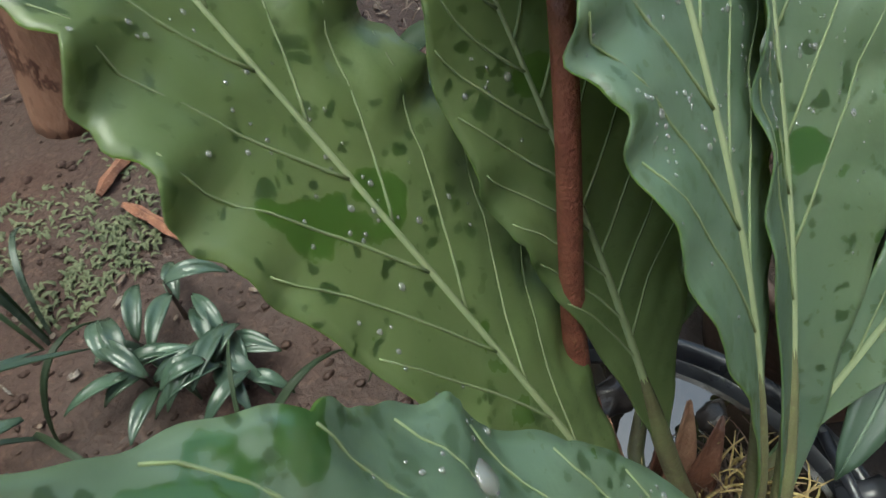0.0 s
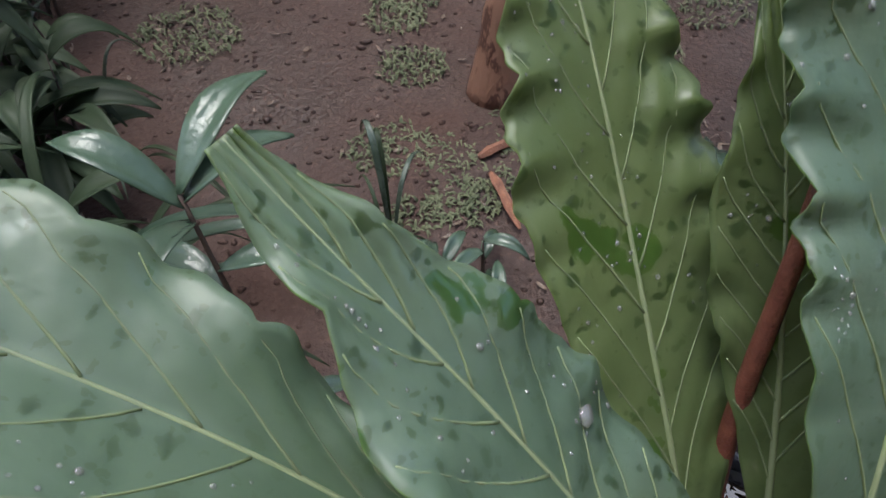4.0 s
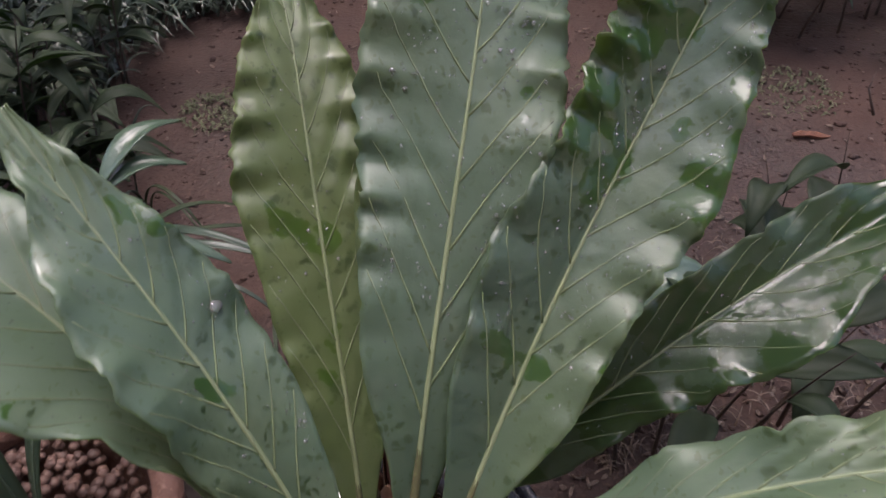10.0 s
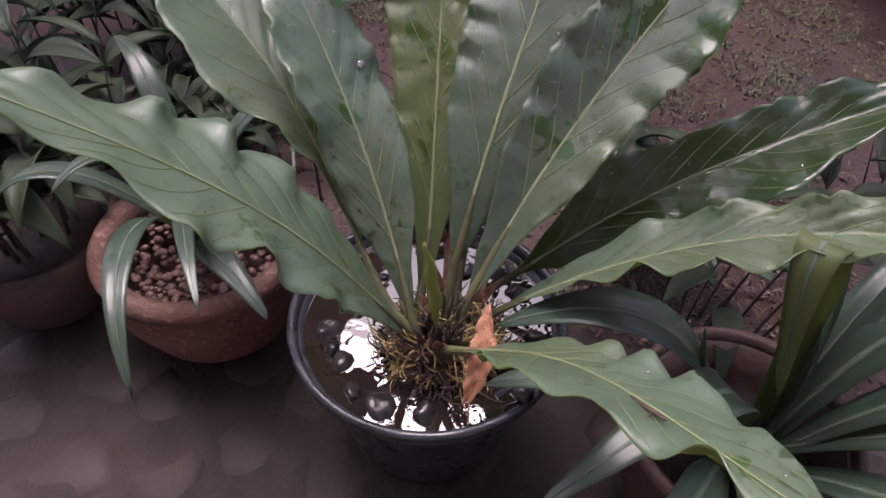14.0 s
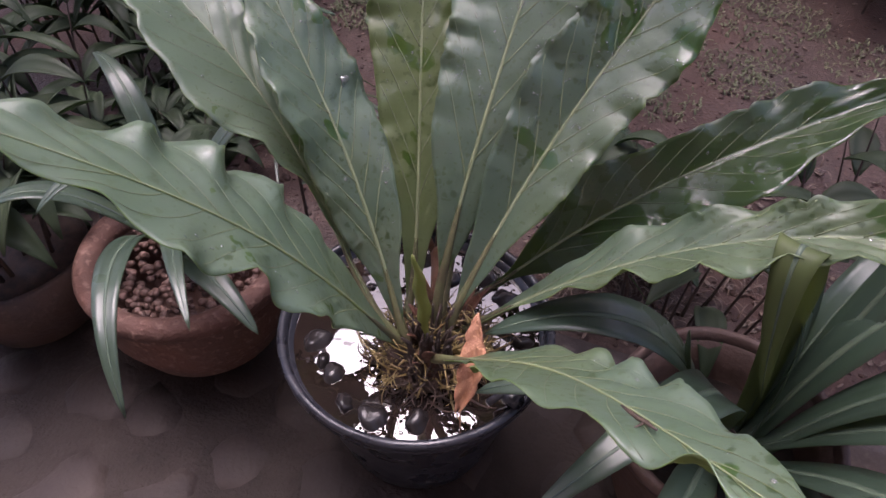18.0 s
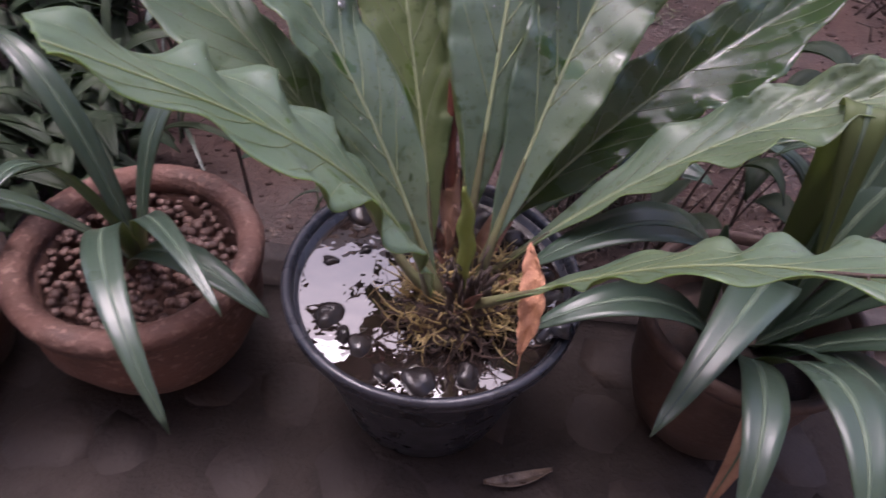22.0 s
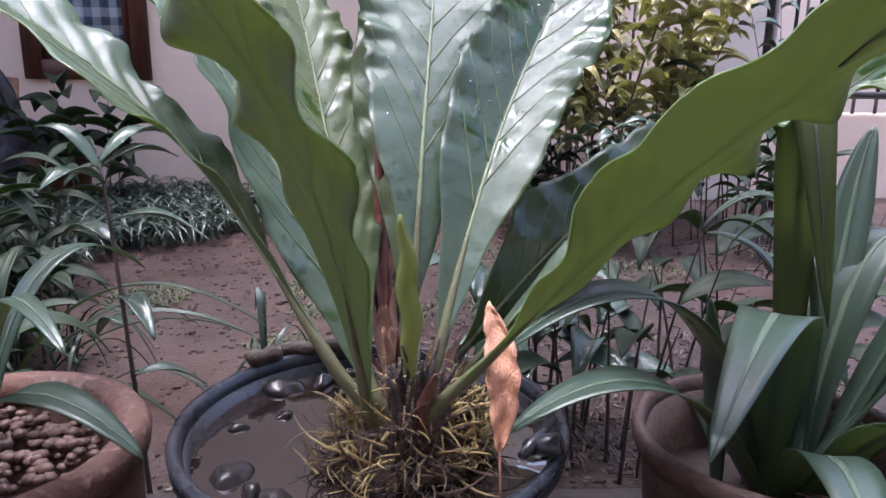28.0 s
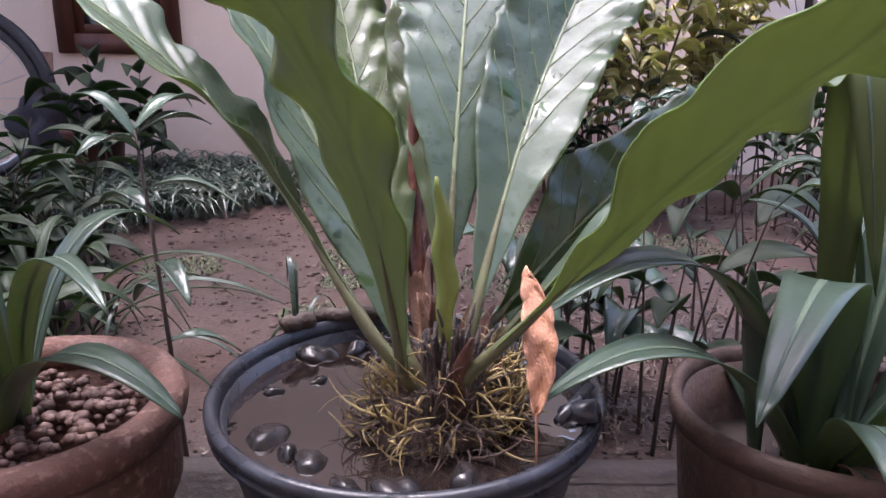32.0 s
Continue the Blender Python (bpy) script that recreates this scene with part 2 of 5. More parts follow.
M_STRAP = surface("strap_leaf", (0.032, 0.056, 0.038), (0.054, 0.084, 0.062), 0.38, 14, 0.15, spec=0.6, rough2=0.27, through_light=0.26,
                  light_col=(0.34, 0.42, 0.15), stretch=(1, 1, 0.3))
M_STRAP_BACK = surface("strap_leaf_back", (0.074, 0.100, 0.039), (0.098, 0.127, 0.050), 0.5, 16, 0.1, spec=0.3, through_light=0.34, light_col=(0.38, 0.45, 0.18), stretch=(1, 1, 0.3))
M_RIB = surface("strap_midrib", (0.078, 0.110, 0.072), (0.056, 0.086, 0.058), 0.5, 40, 0.1, spec=0.28)
M_SMALL = surface("shrub_leaf", (0.022, 0.035, 0.019), (0.042, 0.060, 0.033), 0.6, 10, 0.15, rough2=0.45, spec=0.24, vary=0.3, through_light=0.2,
                  light_col=(0.15, 0.28, 0.05))
M_SHINY = surface("shiny_leaf", (0.042, 0.072, 0.046), (0.085, 0.125, 0.092), 0.26, 18, 0.3, spec=0.6, rough2=0.14, vary=0.3, through_light=0.15, light_col=(0.2, 0.32, 0.1))
M_CROTON = surface("variegated_leaf", (0.15, 0.16, 0.060), (0.60, 0.50, 0.21), 0.4, 30, 0.1, spec=0.6, rough2=0.25, vary=0.35, through_light=0.38, light_col=(0.54, 0.58, 0.22))
M_STEM = surface("dark_stem", (0.045, 0.030, 0.024), (0.075, 0.05, 0.035), 0.7, 40, 0.4)
M_GRASS = surface("grass_blade", (0.034, 0.052, 0.034), (0.092, 0.118, 0.088), 0.34, 30, 0.1, rough2=0.2, through_light=0.15)
M_WEED = surface("weed", (0.075, 0.090, 0.042), (0.125, 0.135, 0.070), 0.7, 20, 0.2)
M_LITTER = surface("litter", (0.15, 0.105, 0.075), (0.055, 0.036, 0.027), 0.45, 60, 0.3, c3=(0.26, 0.21, 0.17), rough2=0.25)
M_RUBBER = surface("black_rubber", (0.02, 0.02, 0.022), (0.03, 0.03, 0.03), 0.5, 40, 0.2)
M_CHROME = surface("steel", (0.6, 0.6, 0.6), (0.5, 0.5, 0.5), 0.3, 20, 0.05, metal=1.0)
M_CLOTH = surface("dark_cloth", (0.03, 0.03, 0.04), (0.05, 0.045, 0.055), 0.9, 30, 0.4)

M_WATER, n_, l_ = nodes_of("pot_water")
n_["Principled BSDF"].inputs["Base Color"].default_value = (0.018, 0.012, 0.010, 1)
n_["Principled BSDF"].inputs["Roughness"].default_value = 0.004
# IOR is set above real water's 1.33 to strengthen the reflections.
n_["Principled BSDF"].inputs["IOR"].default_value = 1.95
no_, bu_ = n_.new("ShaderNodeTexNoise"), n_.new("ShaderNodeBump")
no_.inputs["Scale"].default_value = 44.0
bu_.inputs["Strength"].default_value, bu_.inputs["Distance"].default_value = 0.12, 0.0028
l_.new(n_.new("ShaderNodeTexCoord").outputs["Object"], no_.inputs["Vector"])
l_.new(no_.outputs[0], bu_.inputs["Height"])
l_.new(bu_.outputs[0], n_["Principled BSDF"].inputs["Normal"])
M_DROP, n_, l_ = nodes_of("water_drop")
n_["Principled BSDF"].inputs["Transmission Weight"].default_value = 0.9
n_["Principled BSDF"].inputs["Roughness"].default_value = 0.02
# Drop IOR is also above water's, for brighter glints.
n_["Principled BSDF"].inputs["IOR"].default_value = 1.62
M_GLASS, n_, l_ = nodes_of("window_glass")
gl_, tp_, mx_ = n_.new("ShaderNodeBsdfGlossy"), n_.new("ShaderNodeBsdfTransparent"), n_.new("ShaderNodeMixShader")
gl_.inputs["Roughness"].default_value = 0.08
mx_.inputs[0].default_value = 0.025
l_.new(tp_.outputs[0], mx_.inputs[1])
l_.new(gl_.outputs[0], mx_.inputs[2])
l_.new(mx_.outputs[0], n_["Material Output"].inputs[0])

# checked curtain cloth
M_CHECK, n_, l_ = nodes_of("checked_cloth")
tc_ = n_.new("ShaderNodeTexCoord")
sep_ = n_.new("ShaderNodeSeparateXYZ")
l_.new(tc_.outputs["Object"], sep_.inputs[0])
acc = []
for ax in (0, 2):
    w_ = n_.new("ShaderNodeMath")
    w_.operation = 'MULTIPLY'
    w_.inputs[1].default_value = 95.0
    l_.new(sep_.outputs[ax], w_.inputs[0])
    s_ = n_.new("ShaderNodeMath")
    s_.operation = 'SINE'
    l_.new(w_.outputs[0], s_.inputs[0])
    g_ = n_.new("ShaderNodeMath")
    g_.operation = 'GREATER_THAN'
    g_.inputs[1].default_value = 0.1
    l_.new(s_.outputs[0], g_.inputs[0])
    acc.append(g_)
add_ = n_.new("ShaderNodeMath")
l_.new(acc[0].outputs[0], add_.inputs[0])
l_.new(acc[1].outputs[0], add_.inputs[1])
half_ = n_.new("ShaderNodeMath")
half_.operation = 'MULTIPLY'
half_.inputs[1].default_value = 0.5
l_.new(add_.outputs[0], half_.inputs[0])
cr_ = n_.new("ShaderNodeMix")
cr_.data_type = 'RGBA'
cr_.inputs[6].default_value, cr_.inputs[7].default_value = (0.50, 0.56, 0.60, 1), (0.06, 0.10, 0.14, 1)
l_.new(half_.outputs[0], cr_.inputs[0])
l_.new(cr_.outputs[2], n_["Principled BSDF"].inputs["Base Color"])
n_["Principled BSDF"].inputs["Roughness"].default_value = 0.9


# ---- mesh helpers ----
def thing(name, bm, material, smooth=True):
    me = bpy.data.meshes.new(name)
    bm.to_mesh(me)
    bm.free()
    for m in (material if isinstance(material, (list, tuple)) else [material]):
        me.materials.append(m)
    if smooth:
        for p in me.polygons:
            p.use_smooth = True
    return new(name, me)


def part(name, bm, material, parent, label="", smooth=True):
    ob = thing(name, bm, material, smooth)
    ob.parent = parent
    if parent.type == 'EMPTY':
        ob.matrix_parent_inverse = Matrix.Translation(-parent.location)
    if label:
        ob["label"] = label
    return ob


def empty(name, at, label, category, group=""):
    ob = new(name)
    ob.empty_display_size = 0.05
    ob.location = at
    return tagged(ob, label, category, group)


def V(*a):
    return Vector(a)


def bez(ctrl, s):
    pts = [Vector(c) for c in ctrl]
    while len(pts) > 1:
        pts = [a.lerp(b, s) for a, b in zip(pts, pts[1:])]
    return pts[0]


def knots(values, s):
    """Straight-line values at even knots from 0 to 1."""
    f = min(max(s, 0.0), 0.99999) * (len(values) - 1)
    i = int(f)
    return values[i] * (1 - f + i) + values[i + 1] * (f - i)


def tube(bm, pts, radii, sides=6, cap=True):
    rings = []
    ref = V(0.3, 0.2, 1).normalized()
    for i, p in enumerate(pts):
        t = (pts[min(i + 1, len(pts) - 1)] - pts[max(i - 1, 0)]).normalized()
        a = t.cross(ref)
        if a.length < 0.05:
            a = t.cross(V(1, 0, 0))
        a.normalize()
        b = t.cross(a)
        r = radii[i] if isinstance(radii, (list, tuple)) else radii
        rings.append([bm.verts.new(p + (a * math.cos(k * math.tau / sides) + b * math.sin(k * math.tau / sides)) * r) for k in range(sides)])
    for q, w in zip(rings, rings[1:]):
        for k in range(sides):
            bm.faces.new((q[k], q[(k + 1) % sides], w[(k + 1) % sides], w[k]))
    if cap:
        bm.faces.new(rings[0][::-1])
        bm.faces.new(rings[-1])
    return bm


def sheet(bm, grid, thick, index=(0, 0)):
    """A closed thin shell over a grid of points; the upper faces take index[0], the lower index[1]."""
    rows, cols = len(grid), len(grid[0])

    def normal(i, j):
        a = grid[min(i + 1, rows - 1)][j] - grid[max(i - 1, 0)][j]
        b = grid[i][min(j + 1, cols - 1)] - grid[i][max(j - 1, 0)]
        n = b.cross(a)
        return n.normalized() if n.length > 1e-12 else V(0, 0, 1)
    up = [[bm.verts.new(grid[i][j] + normal(i, j) * thick * 0.5) for j in range(cols)] for i in range(rows)]
    lo = [[bm.verts.new(grid[i][j] - normal(i, j) * thick * 0.5) for j in range(cols)] for i in range(rows)]
    for i in range(rows - 1):
        for j in range(cols - 1):
            f = bm.faces.new((up[i][j], up[i][j + 1], up[i + 1][j + 1], up[i + 1][j]))
            f.material_index = index[0]
            f = bm.faces.new((lo[i][j], lo[i + 1][j], lo[i + 1][j + 1], lo[i][j + 1]))
            f.material_index = index[1]
    edge = [(0, j) for j in range(cols)] + [(i, cols - 1) for i in range(1, rows)] + \
        [(rows - 1, j) for j in range(cols - 2, -1, -1)] + [(i, 0) for i in range(rows - 2, 0, -1)]
    for (a, b), (c, d) in zip(edge, edge[1:] + edge[:1]):
        f = bm.faces.new((up[a][b], lo[a][b], lo[c][d], up[c][d]))
        f.material_index = index[0]
    return bm


def lathe(bm, profile, steps=48, at=V(0, 0, 0), wobble=0.0, ring=False):
    rings = []
    for r, z in profile:
        rings.append([bm.verts.new(at + V(math.cos(k * math.tau / steps), math.sin(k * math.tau / steps), 0) * r *
                                   (1 + wobble * noise.noise(V(math.cos(k * math.tau / steps), math.sin(k * math.tau / steps), z * 6))) + V(0, 0, z)) for k in range(steps)])
    for q, w in zip(rings, rings[1:]):
        for k in range(steps):
            bm.faces.new((q[k], q[(k + 1) % steps], w[(k + 1) % steps], w[k]))
    if ring:
        for k in range(steps):
            bm.faces.new((rings[-1][k], rings[-1][(k + 1) % steps], rings[0][(k + 1) % steps], rings[0][k]))
    else:
        bm.faces.new(rings[0][::-1])
        bm.faces.new(rings[-1])
    return bm


def box(bm, lo, hi, bevel=0.0):
    lo, hi = Vector(lo), Vector(hi)
    r = bmesh.ops.create_cube(bm, size=1.0, matrix=Matrix.LocRotScale((lo + hi) / 2, None, hi - lo))
    if bevel:
        es = list({e for v in r["verts"] for e in v.link_edges})
        bmesh.ops.bevel(bm, geom=es, offset=bevel, segments=2, affect='EDGES')
    return bm


BALLS = {}


def blob(bm, at, size, seed, level=2, rough=0.25):
    """A rounded uneven stone."""
    if level not in BALLS:
        t = bmesh.new()
        bmesh.ops.create_icosphere(t, subdivisions=level, radius=1.0)
        t.verts.index_update()
        BALLS[level] = ([v.co.copy() for v in t.verts], [[v.index for v in f.verts] for f in t.faces])
        t.free()
    off, at = V(seed * 3.1, seed * 1.7, seed * 0.9), Vector(at)
    vs = []
    for c in BALLS[level][0]:
        k = 1 + rough * noise.noise(c * 1.3 + off)
        vs.append(bm.verts.new((c.x * size[0] * k + at.x, c.y * size[1] * k + at.y, c.z * size[2] * k + at.z)))
    for f in BALLS[level][1]:
        bm.faces.new([vs[q] for q in f])
    return bm


# ---- the anthurium's blades ----
def leaf_surface(ctrl, roll, cup, left, right, ruffle, seed, waves=9, lobe=0.08):
    """A function of (s along the midrib, u across: -1 left edge to 1 right edge)."""
    c0, c1 = Vector(ctrl[0]), Vector(ctrl[-1])
    h = c1 - c0
    h = V(h.y, -h.x, 0).normalized()
    wl, wr = (0.004,) + tuple(left), (0.004,) + tuple(right)
    rnd = random.Random(seed)
    ph = [rnd.uniform(0, math.tau) for _ in range(6)]

    def width(s, w):
        x = s / 0.1 if s < 0.1 else 1 + (s - 0.1) / 0.15
        i = min(int(x), len(w) - 2)
        f = min(x - i, 1.0)
        f = f * f * (3 - 2 * f) * 0.5 + f * 0.5
        return w[i] * (1 - f) + w[i + 1] * f

    def at(s, u, lift=0.0):
        p = bez(ctrl, s)
        t = (bez(ctrl, min(s + 0.01, 1)) - bez(ctrl, max(s - 0.01, 0))).normalized()
        side = (h - t * h.dot(t)).normalized()
        nrm = side.cross(t)
        r = knots(roll, s)
        sd, nn = side * math.cos(r) + nrm * math.sin(r), nrm * math.cos(r) - side * math.sin(r)
        k = 0 if u < 0 else 1
        a = abs(u)
        w = width(s, wr if k else wl)
        fade = min(1, max(0, (s - 0.10) / 0.48)) * (0.68 + 0.25 * math.sin(4.1 * s + ph[3 - k] * 2) + 0.25 * math.sin(waves * 1.3 * s + ph[k] * 3))
        phase = ph[k] + math.tau * waves * s + 1.3 * math.sin(5.3 * s + ph[2 + k]) + 0.5 * math.sin(waves * 1.7 * s + ph[4]) + 0.2 * math.sin(waves * 2.9 * s + ph[5])
        w *= 1 + fade * (lobe * (1.7 * math.sqrt(abs(math.cos(phase / 2 + 0.3))) - 1.3) + 0.022 * math.sin(2.3 * phase + ph[4]) + 0.016 * math.sin(waves * 21 * s + ph[2])) * a
        d = sd * math.cos(cup) * (1 if k else -1) + nn * math.sin(cup)
        wav = ruffle * fade * a ** 2.4 * (math.cos(phase - 2.54) + 0.15 * math.sin(1.9 * phase + ph[5]))
        cell = (s - 0.19 * a ** 1.1 - 0.17) / 0.72 * 9 - 0.5 * k
        quilt = 0.0034 * fade * math.sin(math.pi * min(1, a * 1.02)) * (math.sqrt(math.sin(math.pi * cell) ** 2 + 0.04) - 0.6)
        return p + d * w * a + nn * (wav + quilt + lift)
    return at


def anthurium_leaf(parent, label, ctrl, roll, cup, left, right, ruffle=0.009, seed=1, waves=9, lobe=0.08, veins=9, drops=0, mat=None, flip=False):
    at = leaf_surface(ctrl, roll, cup, left, right, ruffle, seed, waves, lobe)
    rows, half = 220, 10
    grid = [[at(i / rows, (j - half) / half) for j in range(2 * half + 1)] for i in range(rows + 1)]
    bm = sheet(bmesh.new(), grid, 0.0009, (0, 1))
    leaf = part("leaf", bm, [M_UNDER, mat] if flip else [mat, M_UNDER], parent, label)
    up = -1 if flip else 1
    thin = cup < 0.15 and ruffle > 0.010
    mid = [at(0.08 + 0.92 * i / 40, 0, (0.0012 if thin else 0.0002) * up) for i in range(41)]
    part("midrib", tube(bmesh.new(), mid, [(0.0010 if thin else 0.0018) * (1 - i / 40) ** 1.1 + 0.0004 for i in range(41)], 8), [M_VEIN], leaf, "raised pale green midrib")
    first = at(0, 0)
    crown = V(0.034 + (first.x - 0.034) * 0.3, -0.040 + (first.y + 0.040) * 0.3, 0.222)
    run = (at(0.04, 0) - first).normalized() * (first - crown).length * 0.45
    stalk = [bez([crown, crown + V(0, 0, 0.012), first - run, first], i / 8) for i in range(8)] + [at(0.19 * i / 12, 0) for i in range(13)]
    part("petiole", tube(bmesh.new(), stalk, [0.0058 - 0.0008 * i / 8 for i in range(8)] + [0.0050 - 0.0044 * (i / 12) ** 1.3 for i in range(13)], 9), [M_PETIOLE], leaf, "dark olive leaf stalk")
    for k in (-1, 1):
        for v in range(veins):
            s0 = 0.17 + 0.72 * (v + 0.5 * (k > 0)) / veins
            pts, rad = [], []
            for q in range(13):
                a = 0.02 + 0.88 * q / 12
                s = s0 + 0.19 * a ** 1.1
                if s > 0.985:
                    break
                pts.append(at(s, k * a, (0.0009 if thin else 0.0007) * up))
                rad.append((0.00050 if thin else 0.00085) * (1 - 0.6 * a) * (1 - 0.3 * s0))
            if len(pts) > 3:
                part("vein", tube(bmesh.new(), pts, rad, 5), [M_SIDE_VEIN], leaf)
    if drops:
        rnd = random.Random(seed + 50)
        bm = bmesh.new()
        for q in range(drops):
            if q % 9 == 0:
                s0, u0, spread = rnd.uniform(0.3, 0.97), rnd.uniform(-0.85, 0.85), rnd.uniform(0.4, 1.6)
            s, u = min(max(s0 + rnd.gauss(0, 0.05) * spread, 0.2), 0.985), min(max(u0 + rnd.gauss(0, 0.12) * spread, -0.95), 0.95)
            c = at(s, u, 0.0006)
            e = at(min(s + 0.02, 1), u, 0.0008) - c
            if e.length < 1e-5:
                continue
            e.normalize()
            nrm = (at(s, u, 0.002) - at(s, u, 0.0)).normalized()
            r = rnd.uniform(0.0005, 0.0010) if rnd.random() < 0.87 else rnd.uniform(0.0010, 0.0017)
            side = nrm.cross(e)
            tip = bm.verts.new(c + nrm * r * 0.55)
            last = None
            for h, f in ((0.42, 0.55), (0.15, 0.92), (-0.1, 1.0)):
                ring = [bm.verts.new(c + nrm * r * h + (e * math.cos(g * math.tau / 8) * 1.15 + side * math.sin(g * math.tau / 8)) * r * f) for g in range(8)]
                for g in range(8):
                    if last:
                        bm.faces.new((last[g], ring[g], ring[(g + 1) % 8], last[(g + 1) % 8]))
                    else:
                        bm.faces.new((tip, ring[g], ring[(g + 1) % 8]))
                last = ring
        if "large water drop" in label:
            c, n0 = at(0.55, 0.62), at(0.55, 0.62, 0.002) - at(0.55, 0.62)
            big = blob(bmesh.new(), (0, 0, 0), (0.0052, 0.0040, 0.0022), 1, 3, 0.1)
            big.transform(Matrix.Translation(c + n0.normalized() * 0.0008) @ n0.to_track_quat('Z', 'Y').to_matrix().to_4x4())
            part("water_drop", big, M_DROP, leaf, "one large clear water drop")
        d = part("dew", bm, M_DROP, leaf, "clear water droplets on the blade")
        d["kind"] = "stuff"
    return leaf


plant = empty("anthurium", (0.03, -0.03, 0.20), "large bird's nest anthurium with wavy dark green leaves", "plant")
BLADES = (
    ("broad wavy green leaf leaning forward over the pot", [(0.0, -0.056, 0.249), (-0.01, -0.136, 0.418), (-0.035, -0.154, 0.488), (-0.083, -0.195, 0.545), (-0.145, -0.242, 0.606)],
     (0.34, 0.28, 0.08), 0.04, (0.016, 0.034, 0.05, 0.043, 0.056, 0.025, 0.021),
     (0.016, 0.044, 0.061, 0.065, 0.064, 0.042, 0.029), 0.0115, 6, 0.10, 30, M_LEAF),
    ("long grey-green leaf with ruffled edges", [(-0.025, -0.049, 0.281), (-0.1, -0.02, 0.395), (-0.133, 0.036, 0.441), (-0.236, 0.051, 0.502), (-0.366, 0.081, 0.581)],
     (-1.17, -0.05, -0.16), 0.30, (0.005, 0.016, 0.039, 0.077, 0.074, 0.054, 0.012),
     (0.005, 0.033, 0.041, 0.023, 0.044, 0.05, 0.009), 0.0065, 8, 0.14, 50, M_LEAF),
    ("mid green leaf with a pale midrib and one large water drop", [(0.003, -0.045, 0.258), (-0.044, -0.005, 0.373), (-0.092, 0.029, 0.473), (-0.152, 0.052, 0.53), (-0.201, 0.088, 0.584)],
     (1.01, -0.37, 0.14), 0.19, (0.012, 0.032, 0.043, 0.056, 0.047, 0.02, 0.007),
     (0.012, 0.032, 0.043, 0.048, 0.036, 0.019, 0.004), 0.0042, 8, 0.08, 90, M_LEAF),
    ("narrow dark green leaf with strongly ruffled edges", [(-0.006, -0.005, 0.25), (-0.013, 0.068, 0.357), (-0.074, 0.159, 0.46), (-0.069, 0.247, 0.59), (-0.13, 0.317, 0.589)],
     (-0.25, -0.06, -0.34), 0.13, (0.012, 0.032, 0.045, 0.057, 0.044, 0.018, 0.014),
     (0.012, 0.032, 0.056, 0.05, 0.041, 0.019, 0.004), 0.0066, 15, 0.065, 120, M_LEAF_OLIVE),
    ("tall broad upright leaf beaded with water", [(0.031, -0.005, 0.309), (0.04, 0.047, 0.451), (0.046, 0.155, 0.546), (0.066, 0.246, 0.636), (0.042, 0.31, 0.695)],
     (-0.62, -0.08, -0.85), 0.04, (0.018, 0.046, 0.057, 0.071, 0.07, 0.032, 0.004),
     (0.018, 0.046, 0.047, 0.06, 0.056, 0.044, 0.012), 0.0075, 14, 0.07, 420, M_LEAF),
    ("small upright leaf with a shiny wet edge behind the stalk", [(0.025, 0.040, 0.305), (0.021, 0.082, 0.378), (0.014, 0.120, 0.440), (0.004, 0.154, 0.500), (-0.012, 0.190, 0.560)],
     (0.50, 0.45, 0.35), 0.12, (0.009, 0.017, 0.026, 0.033, 0.031, 0.018, 0.005),
     (0.014, 0.030, 0.044, 0.046, 0.038, 0.022, 0.005), 0.006, 7, 0.08, 30, M_LEAF_OLIVE),
    ("tall dark leaf with wet dark patches", [(0.053, -0.017, 0.285), (0.091, 0.054, 0.432), (0.137, 0.167, 0.509), (0.195, 0.241, 0.567), (0.208, 0.242, 0.669)],
     (-0.26, -0.49, -0.1), 0.47, (0.018, 0.046, 0.061, 0.051, 0.055, 0.046, 0.015),
     (0.018, 0.046, 0.053, 0.067, 0.055, 0.041, 0.011), 0.009, 13, 0.09, 420, M_LEAF_WET),
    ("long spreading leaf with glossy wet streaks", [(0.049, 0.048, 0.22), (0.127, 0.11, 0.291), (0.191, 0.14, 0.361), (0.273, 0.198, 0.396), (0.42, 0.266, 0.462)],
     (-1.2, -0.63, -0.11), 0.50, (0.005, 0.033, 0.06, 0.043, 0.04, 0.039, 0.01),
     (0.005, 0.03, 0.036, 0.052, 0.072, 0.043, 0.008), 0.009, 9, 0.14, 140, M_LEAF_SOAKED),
    ("spreading grey-green leaf with a wavy edge", [(0.058, -0.01, 0.238), (0.149, 0.003, 0.351), (0.239, 0.014, 0.431), (0.328, 0.016, 0.473), (0.428, 0.004, 0.493)],
     (-0.01, 0.11, -0.7), 0.41, (0.005, 0.019, 0.037, 0.032, 0.03, 0.028, 0.01),
     (0.005, 0.025, 0.05, 0.07, 0.031, 0.023, 0.008), 0.009, 7, 0.2, 50, M_LEAF),
    ("large drooping leaf with deep wavy edges", [(0.053, -0.069, 0.263), (0.138, -0.121, 0.37), (0.176, -0.154, 0.462), (0.239, -0.227, 0.503), (0.305, -0.297, 0.576)],
     (0.05, 0.26, 0.29), 0.13, (0.005, 0.034, 0.044, 0.043, 0.039, 0.026, 0.004),
     (0.005, 0.023, 0.053, 0.052, 0.04, 0.016, 0.004), 0.013, 7, 0.15, 30, M_LEAF),
)
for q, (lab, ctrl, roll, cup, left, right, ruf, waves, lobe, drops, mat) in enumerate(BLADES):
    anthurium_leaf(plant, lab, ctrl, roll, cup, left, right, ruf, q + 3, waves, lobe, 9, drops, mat)

